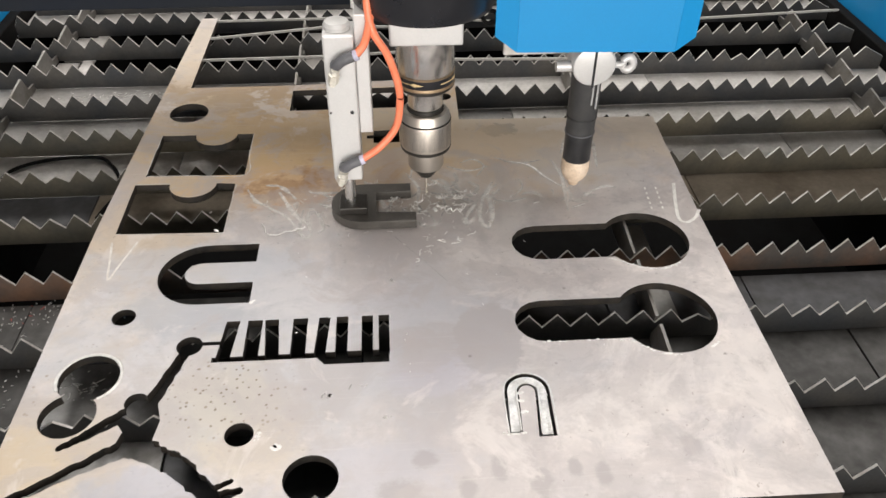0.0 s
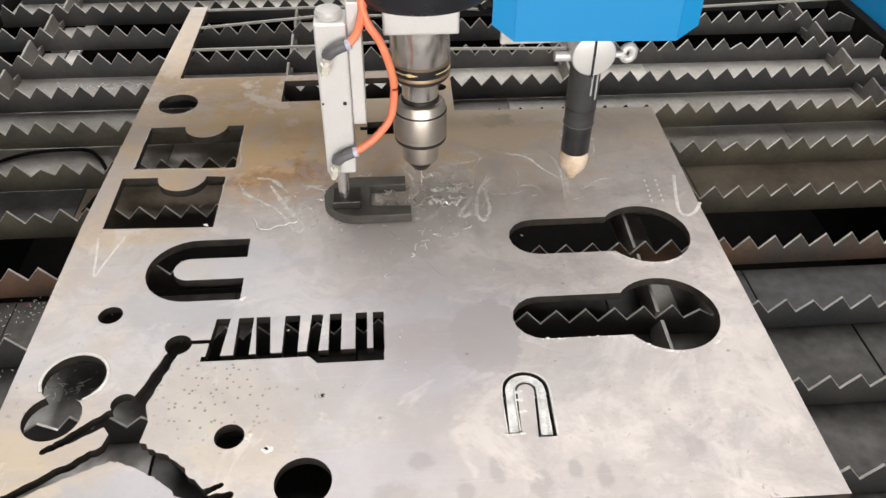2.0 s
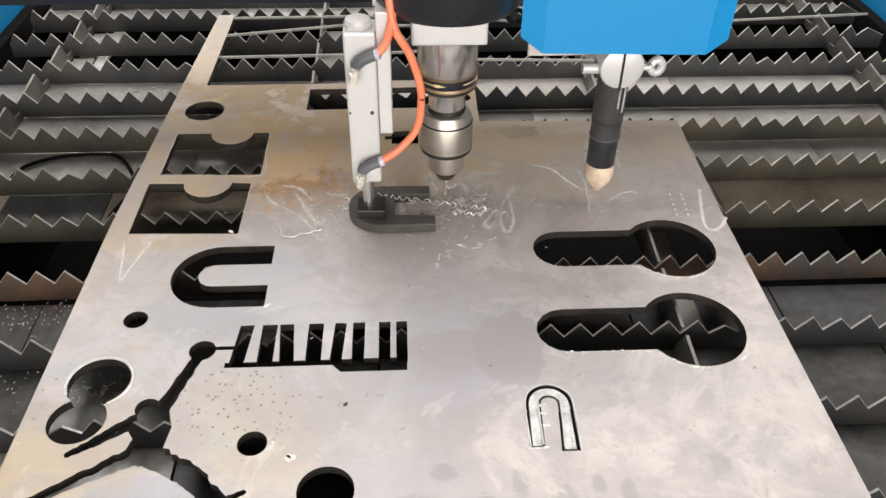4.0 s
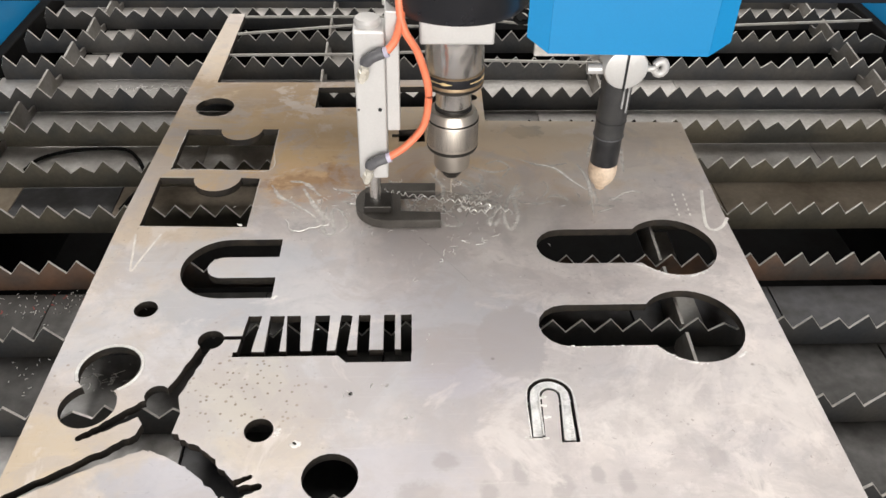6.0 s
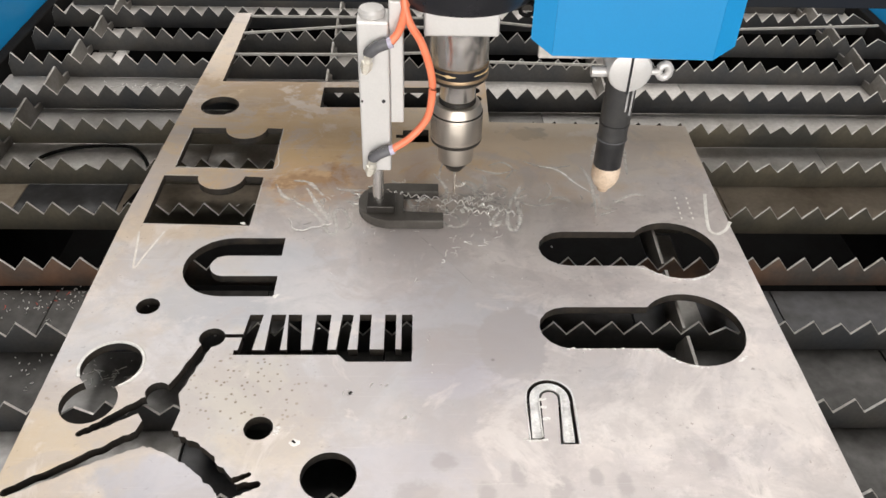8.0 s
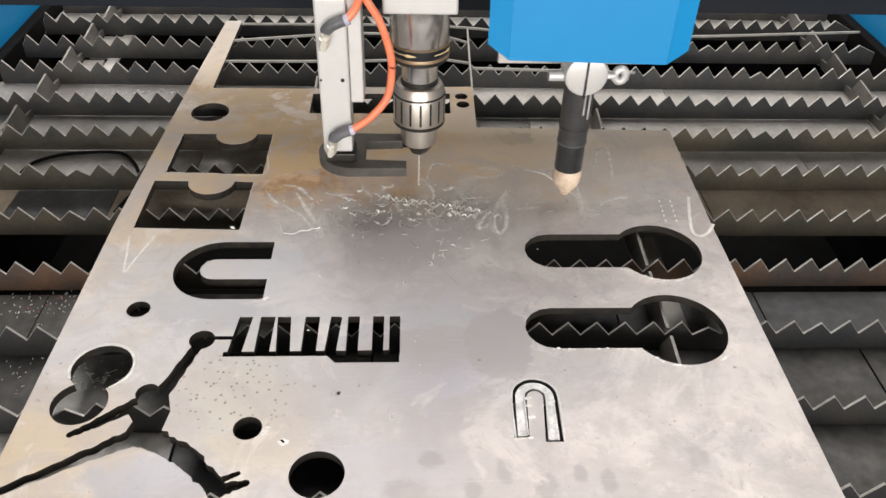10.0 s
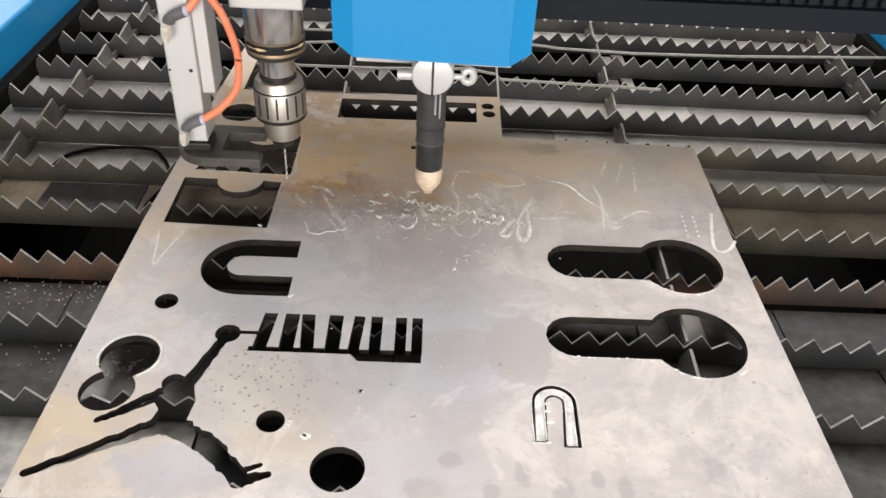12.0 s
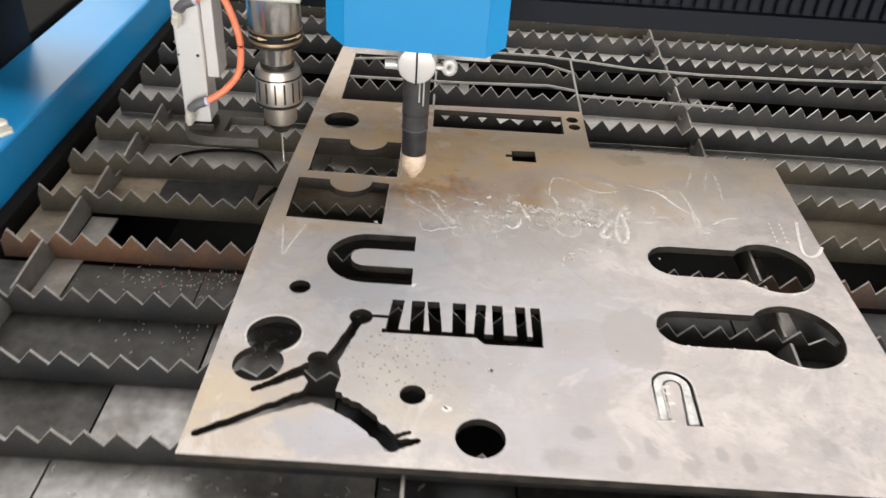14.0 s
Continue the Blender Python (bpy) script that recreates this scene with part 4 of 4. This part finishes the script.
part("cover_front", facet((-0.075, -0.028, 0.1835), (0.071, -0.028, 0.1805)), BLUE, torch, "bright blue sheet-metal front")
part("cover_facet", facet((-0.0945, -0.0205, 0.196), (-0.0752, -0.028, 0.1835)), BLUE, torch)
part("cover_facet", facet((0.0712, -0.028, 0.1805), (0.0915, -0.0205, 0.191)), BLUE, torch)
part("cover_top", box(-0.09, 0.08, -0.0255, 0.0298, 0.2985, 0.3015, 0.0005), BLUE, torch)

# ---- gantry beam ----
gantry = thing("gantry_beam", "dark gantry beam carrying the drill and the torch", "gantry", at=(0, 0.248, 0.8))
part("beam", box(-0.79, 0.95, 0.028, 0.2, 0.169, 0.25, 0.003), NAVY, gantry, "dark navy beam")
part("lip", box(-0.79, 0.95, 0.016, 0.0278, 0.169, 0.195, 0.001), NAVY, gantry)
for x0, x1 in ((-0.768, -0.739), (0.899, 0.928)):
    part("end_plate", box(x0, x1, 0.03, 0.19, -0.08, 0.1688, 0.002), NAVY, gantry)
for k in range(108):
    part("bellows_fold", box(-0.785 + k * 0.016, -0.773 + k * 0.016, 0.0185, 0.0276, 0.1965, 0.249, 0.003), NAVY, gantry)

# ---- swarf, chalk and litter on the sheet ----
def curl(points, turns, radius, wire, name="swarf_curl", label="bright curled drilling chip on the sheet"):
    way = spline(points, 24)
    pts = []
    n = len(way)
    own = random.Random(round(points[0][0] * 1e5) + 7)
    a = 0.0
    for k, q in enumerate(way):
        a += 2 * math.pi * turns / n * own.uniform(0.3, 1.7)
        d = (way[min(k + 1, n - 1)] - way[max(k - 1, 0)]).normalized()
        side = d.cross(Vector((0, 0, 1))).normalized()
        pts.append(q + radius * own.uniform(0.75, 1.2) * (math.cos(a) * side + math.sin(a) * Vector((0, 0, 1))))
    return solid(name, tube(pts, wire, 5), SWARF, label, "metal chip", "drilling chips", smooth=True)


LONG = curl([(-0.052, 0.140, 0.815), (-0.02, 0.143, 0.806), (0.02, 0.137, 0.804), (0.045, 0.131, 0.804), (0.081, 0.117, 0.8035)], 17, 0.0022, 0.00055)
bits = random.Random(17)
for x, y in ((0.004, 0.044), (0.007, 0.049), (0.012, 0.054), (0.017, 0.059), (0.022, 0.063), (0.026, 0.071), (0.033, 0.071), (0.040, 0.065), (0.046, 0.071), (0.052, 0.073), (0.057, 0.078)):
    a, pts = bits.gauss(0.7, 0.6), []
    for k in range(bits.randint(4, 7)):
        pts.append(Vector((x, y, TOP + 0.0006 + bits.uniform(0, 0.0012))))
        a += bits.gauss(0, 0.8)
        x, y = x + 0.0017 * math.cos(a), y + 0.0017 * math.sin(a)
    solid("swarf_curl", tube(pts, bits.uniform(0.0003, 0.0006), 5), SWARF, "short bright broken drilling chip on the sheet", "metal chip", "drilling chips")
curl([(0.03, 0.125, 0.803), (0.04, 0.12, 0.803), (0.055, 0.118, 0.803)], 4, 0.0018, 0.0006)
curl([(-0.152, 0.108, 0.802), (-0.143, 0.089, 0.802), (-0.122, 0.095, 0.802), (-0.108, 0.100, 0.802)], 4, 0.0006, 0.0006)
rng = random.Random(11)
for k in range(26):
    x, y, a = rng.uniform(-0.09, 0.07), rng.gauss(0.138, 0.011), rng.gauss(-0.2, 0.5)
    n = rng.uniform(0.002, 0.007)
    curl([(x, y, 0.8022), (x + n * math.cos(a), y + n * math.sin(a), 0.8024), (x + 2 * n * math.cos(a + 0.5), y + 2 * n * math.sin(a + 0.5), 0.8022)], rng.uniform(2, 6), rng.uniform(0.0008, 0.0018), rng.uniform(0.0003, 0.0005))


def chips(name, spots, label, material=SWARF):
    bm = bmesh.new()
    for cx, cy, cz, sx, sy, n, size in spots:
        for _ in range(n):
            x, y = rng.gauss(cx, sx), rng.gauss(cy, sy)
            a, s = rng.uniform(0, 6.3), size * rng.uniform(0.5, 1.5)
            pts = [Vector((x + s * t * math.cos(a) + s * 0.4 * t * t * math.sin(a), y + s * t * math.sin(a), cz + 0.0004 + rng.uniform(0, 0.0008))) for t in (-1, -0.3, 0.4, 1)]
            tube(pts, 0.00035, 4, bm)
    return solid(name, bm, material, label, "metal chips", kind="stuff")


chips("swarf_scatter", [(0.0, 0.135, TOP, 0.05, 0.014, 110, 0.0025), (-0.08, 0.12, TOP, 0.04, 0.02, 30, 0.003), (0.03, 0.1, TOP, 0.03, 0.015, 18, 0.002)], "scattered bright drilling chips on the sheet")
chips("sheet_crumbs", [(-0.023, 0.015, TOP, 0.003, 0.002, 4, 0.002), (-0.029, -0.149, TOP, 0.0025, 0.001, 5, 0.0018), (-0.048, -0.116, TOP, 0.003, 0.002, 3, 0.0018), (-0.074, -0.124, TOP, 0.003, 0.0025, 6, 0.0012), (0.0, 0.02, TOP, 0.14, 0.09, 26, 0.001)], "loose bright crumbs on the sheet")
chips("tray_litter", [(-0.396, 0.035, 0.7545, 0.05, 0.014, 120, 0.001), (-0.293, -0.064, 0.7545, 0.012, 0.006, 24, 0.003), (-0.385, 0.48, 0.7545, 0.05, 0.006, 50, 0.003), (-0.36, -0.05, 0.7545, 0.06, 0.016, 60, 0.001), (-0.215, -0.239, 0.7545, 0.06, 0.02, 24, 0.003), (-0.32, -0.233, 0.7545, 0.08, 0.02, 24, 0.003)], "bright metal crumbs lying in the trays")
chips("wire_litter", [(-0.369, 0.037, 0.7545, 0.045, 0.01, 9, 0.002)], "short red wire ends lying in a tray", RED)


def flat_line(name, points, width, material, label, category, height=0.0003):
    return solid(name, tube(spline([(x, y, TOP + height) for x, y in points], 6), width, 6, flat=0.12), material, label, category)


flat_line("chalk_mark", [(-0.299, 0.088), (-0.294, 0.058), (-0.289, 0.031), (-0.284, 0.05), (-0.274, 0.088)], 0.0011, SMEAR, "white chalk tick drawn on the sheet", "chalk mark")
flat_line("chalk_mark", [(0.294, 0.158), (0.284, 0.115), (0.281, 0.093), (0.287, 0.087), (0.298, 0.094), (0.307, 0.108)], 0.0018, CHALK, "white chalk hook drawn on the sheet", "chalk mark")
for x in (0.257, 0.269):
    for k in range(5):
        flat_line("chalk_dash", [(x + k * 0.0006, 0.112 + k * 0.009), (x + k * 0.0006 + 0.0004, 0.116 + k * 0.009)], 0.0009, CHALK, "faint chalk dash on the sheet", "chalk mark")


def smear(points, width, thick=False):
    """A dried streak of coolant: a flat uneven ribbon lying on the sheet."""
    way = spline([(x, y, 0) for x, y in points], 8)
    own = random.Random(round(points[0][0] * 1e5) + round(points[0][1] * 1e4))
    left, right = [], []
    for k, q in enumerate(way):
        d = (way[min(k + 1, len(way) - 1)] - way[max(k - 1, 0)]).normalized()
        taper = 0.35 + 0.65 * math.sin(math.pi * (k + 0.5) / len(way))
        side = Vector((-d.y, d.x, 0)) * width * taper * own.uniform(0.6, 1.3)
        left.append(q + side)
        right.append(q - side)
    bm = bmesh.new()
    z = TOP + 0.00015 + own.uniform(0, 0.00025)
    rows = [(bm.verts.new((a.x, a.y, z)), bm.verts.new((b.x, b.y, z))) for a, b in zip(left, right)]
    for a, b in zip(rows, rows[1:]):
        bm.faces.new((a[0], a[1], b[1], b[0]))
    return solid("smear", bm, FILM_BRIGHT if thick else FILM, "pale dried coolant smear on the sheet", "smear", "coolant smears")


# bold streaks
for w, pts in (
    (0.0019, [(0.093, 0.172), (0.08, 0.144), (0.073, 0.111), (0.076, 0.093), (0.082, 0.096), (0.087, 0.117), (0.086, 0.153), (0.097, 0.167)]),
    (0.0017, [(0.071, 0.132), (0.061, 0.115), (0.056, 0.102), (0.062, 0.1), (0.068, 0.11)]),
    (0.0016, [(-0.053, 0.113), (-0.044, 0.106), (-0.036, 0.117), (-0.035, 0.128)]),
    (0.0015, [(-0.031, 0.148), (-0.023, 0.121)]),
    (0.0014, [(0.117, 0.213), (0.139, 0.203), (0.153, 0.18), (0.168, 0.16)]),
    (0.0012, [(0.166, 0.212), (0.172, 0.176), (0.167, 0.114)]),
    (0.0012, [(0.172, 0.119), (0.188, 0.126)]),
    (0.0011, [(0.188, 0.139), (0.213, 0.156), (0.228, 0.154)]),
    (0.0012, [(0.024, 0.182), (0.041, 0.163), (0.05, 0.145)]),
):
    smear(pts, w * 1.7)
    smear([(x + 0.0002, y) for x, y in pts], w * 0.8, True)
# faint, wide ones
for w, pts in (
    (0.0026, [(-0.112, 0.132), (-0.114, 0.1), (-0.109, 0.085), (-0.102, 0.09), (-0.107, 0.119), (-0.099, 0.127), (-0.089, 0.1), (-0.095, 0.091)]),
    (0.0024, [(-0.175, 0.173), (-0.163, 0.15), (-0.151, 0.142)]),
    (0.0026, [(-0.079, 0.132), (-0.07, 0.109), (-0.061, 0.117)]),
    (0.0022, [(0.09, 0.139), (0.109, 0.135), (0.127, 0.14)]),
    (0.0020, [(-0.002, 0.195), (0.011, 0.166), (0.008, 0.138)]),
    (0.0024, [(0.18, 0.226), (0.193, 0.263)]),
    (0.0026, [(0.198, 0.215), (0.212, 0.259), (0.222, 0.252), (0.216, 0.195)]),
    (0.0030, [(-0.14, 0.166), (-0.121, 0.126), (-0.105, 0.106)]),
    (0.0026, [(-0.156, 0.18), (-0.139, 0.176), (-0.121, 0.152)]),
    (0.0020, [(0.045, 0.206), (0.068, 0.196), (0.092, 0.204)]),
    (0.0022, [(0.101, 0.222), (0.126, 0.208), (0.154, 0.213)]),
    (0.0018, [(-0.15, 0.14), (-0.128, 0.12), (-0.112, 0.092)]),
    (0.0016, [(0.06, 0.212), (0.076, 0.219), (0.087, 0.205), (0.077, 0.184)]),
    (0.0016, [(0.003, 0.184), (0.007, 0.21), (0.015, 0.225), (0.042, 0.217)]),
    (0.0018, [(0.0, 0.12), (0.012, 0.098), (0.028, 0.1), (0.034, 0.116)]),
):
    smear(pts, w)
rng = random.Random(5)
for k in range(46):
    x, y = rng.uniform(-0.12, 0.19), 0.146 + rng.gauss(0, 0.02)
    a, turn, step = rng.gauss(0.3, 0.8), rng.choice((-1, 1)) * rng.uniform(0.1, 0.5), rng.uniform(0.004, 0.009)
    pts = []
    for j in range(rng.randint(3, 6)):
        pts.append((x, y))
        a += turn * rng.uniform(0.3, 1.6)
        x += step * math.cos(a)
        y += step * math.sin(a)
    smear(pts, rng.uniform(0.001, 0.003))
flat_line("scratch", [(-0.016, 0.08), (0.008, 0.046), (0.031, 0.011)], 0.00028, TRAY_LIGHT, "thin dark scratch across the sheet", "scratch", 0.0001)


BEADS = bmesh.new()


def dross(points, size):
    """A run of small frozen beads along a cut."""
    for q in spline([(x, y, TOP) for x, y in points], 9):
        s = size * rng.uniform(0.3, 1.2)
        c = bmesh.new()
        bmesh.ops.create_icosphere(c, subdivisions=1, radius=1)
        dx, dy = rng.gauss(0, 0.0005), rng.gauss(0, 0.0005)
        for v in c.verts:
            v.co = Vector((v.co.x * s * 1.6 + q.x + dx, v.co.y * s + q.y + dy, v.co.z * s * 0.45 + q.z))
        join(BEADS, c)


for pts in ([(0.192, 0.034), (0.204, 0.03), (0.222, 0.0185), (0.245, 0.0165), (0.262, 0.024)], [(0.11, -0.0745), (0.15, -0.0745), (0.185, -0.0775), (0.205, -0.0915), (0.225, -0.097)], [(0.255, -0.089), (0.262, -0.084)], [(-0.129, -0.1615), (-0.127, -0.157), (-0.13, -0.165)], [(-0.1165, -0.1715), (-0.1135, -0.1745), (-0.1105, -0.1715), (-0.1135, -0.1685)], [(-0.151, -0.0095), (-0.149, -0.006)], [(0.0615, -0.1705), (0.07, -0.171), (0.079, -0.1705)], [(-0.2, -0.001 + 0.104), (-0.196, 0.1)]):
    dross(pts, 0.0012)
ob = solid("cut_rim", tube([Vector((-0.2735 + 0.0262 * math.cos(radians(a)), -0.092 + 0.0262 * math.sin(radians(a)), TOP + 0.0002)) for a in range(-62, 215, 8)], 0.0016, 6, flat=0.4), DROSS, "")
ob.parent = SHEET
for pts in ([(0.0666, -0.17), (0.0672, -0.13), (0.0725, -0.1155), (0.0865, -0.1092), (0.1005, -0.1155), (0.1058, -0.13), (0.1045, -0.1745)], [(0.0765, -0.168), (0.0775, -0.131), (0.0795, -0.1235), (0.0865, -0.1197), (0.0935, -0.1235), (0.0955, -0.131), (0.0925, -0.172)],):
    ob = solid("cut_rim", tube(spline([(x, y, TOP + 0.0002) for x, y in pts], 8), 0.0008, 6, flat=0.5), DROSS, "")
    ob.parent = SHEET

# light on the square cut-outs' edges, added as thin pale tubes
for pts in ([(-0.291, 0.206), (-0.24, 0.2042), (-0.182, 0.2025), (-0.1815, 0.245), (-0.1815, 0.29)], [(-0.299, 0.101), (-0.25, 0.0995), (-0.191, 0.0975), (-0.19, 0.14), (-0.189, 0.185)], [(-0.291, 0.21), (-0.2905, 0.25), (-0.29, 0.291)], [(-0.298, 0.19), (-0.27, 0.1895), (-0.262, 0.189)]):
    ob = solid("cut_rim", tube([q + Vector((rng.gauss(0, 0.0004), rng.gauss(0, 0.0004), 0)) for q in spline([(x, y, TOP + 0.0001) for x, y in pts], 14)], 0.0005, 5, flat=0.5), SLAT_EDGE, "")
    ob.parent = SHEET

for x, y in ((0.0805, -0.131), (0.0805, -0.138), (0.0815, -0.15)):
    dross([(x - 0.0015, y), (x + 0.0015, y + 0.0005)], 0.0013)
dross([(0.0993, -0.15), (0.0985, -0.171)], 0.0012)

beads = solid("dross", BEADS, DROSS, "")
beads.parent = SHEET
tagged(beads, "bright dross beads along the cuts", kind="stuff")

# cable and scrap in the trays
solid("cable", tube(spline([(-0.487, 0.27, 0.7575), (-0.477, 0.296, 0.7575), (-0.441, 0.314, 0.7575), (-0.386, 0.317, 0.7575), (-0.361, 0.297, 0.7575), (-0.342, 0.262, 0.7575)]), 0.0022, 8), RUBBER, "thin black cable looped in a slag tray", "cable", smooth=True)
solid("offcut", tube(spline([(-0.351, 0.186, 0.758), (-0.341, 0.197, 0.766), (-0.33, 0.201, 0.775)]), 0.0026, 6), PIT_SHADE_CHAR, "charred black offcut leaning in a tray", "offcut")


bm = bmesh.new()
for k in range(5):
    x, y = rng.uniform(-0.012, 0.012), rng.uniform(-0.008, 0.008)
    box(x - 0.005, x + 0.005, y - 0.006, y + 0.006, 0.0, rng.uniform(0.008, 0.02), 0.002, bm=bm)
crumple = solid("crumpled_scrap", bm, NAVY_FOIL, "small crumpled blue-grey scrap lying in a tray", "scrap")
crumple.location = (-0.283, 0.343, 0.7545)


# ---- what moves ----
def motions():
    head = [(0.0, 0.1750, 0.139), (9.4, 0.1750, 0.139), (10.0, 0.15, 0.14), (11.5, 0.019, 0.146), (12.0, -0.024, 0.152), (12.5, -0.069, 0.158), (13.0, -0.122, 0.169), (13.5, -0.157, 0.176), (14.0, -0.162, 0.177)]
    walk(torch, [(t, pose(x, y, HEAD[2])) for t, x, y in head])
    walk(gantry, [(t, pose(0, y - HEAD[1] + 0.248, 0.8)) for t, x, y in head])
    lift = [(0.0, 0.0), (7.5, 0.0), (8.0, 0.009), (8.5, 0.019), (9.0, 0.030), (9.6, 0.035), (14.0, 0.035)]

    def between(rows, t):
        return float(np.interp(t, [r[0] for r in rows], [r[1] for r in rows]))

    times = sorted({t for t, *_ in head} | {t for t, _ in lift})
    sx = [(t, x) for t, x, _ in head]
    sy = [(t, y) for t, _, y in head]
    walk(drill, [(t, pose(between(sx, t) - HEAD[0] + DRILL[0], between(sy, t) - HEAD[1] + DRILL[1], 0.8 + between(lift, t))) for t in times])
    walk(foot, [(t, pose(FOOT[0], FOOT[1], -between(lift, t))) for t in [r[0] for r in lift] if t < 9.2] + [(9.35, pose(FOOT[0], FOOT[1], -0.024)), (9.8, pose(FOOT[0], FOOT[1], 0.032)), (14.0, pose(FOOT[0], FOOT[1], 0.032))])
    spin = [(k / 30, pose(0, 0, 0, 0, 0, 80 * k)) for k in range(0, 279)]
    walk(chuck, spin + [(9.6, pose(0, 0, 0, 0, 0, 80 * 278 + 60)), (14.0, pose(0, 0, 0, 0, 0, 80 * 278 + 60))])
    lie = pose(0, 0, 0)
    walk(LONG, [(0.0, pose(0.02, 0, -0.03)), (2.3, pose(0.02, 0, -0.03)), (2.8, lie), (14.0, lie)])


motions()
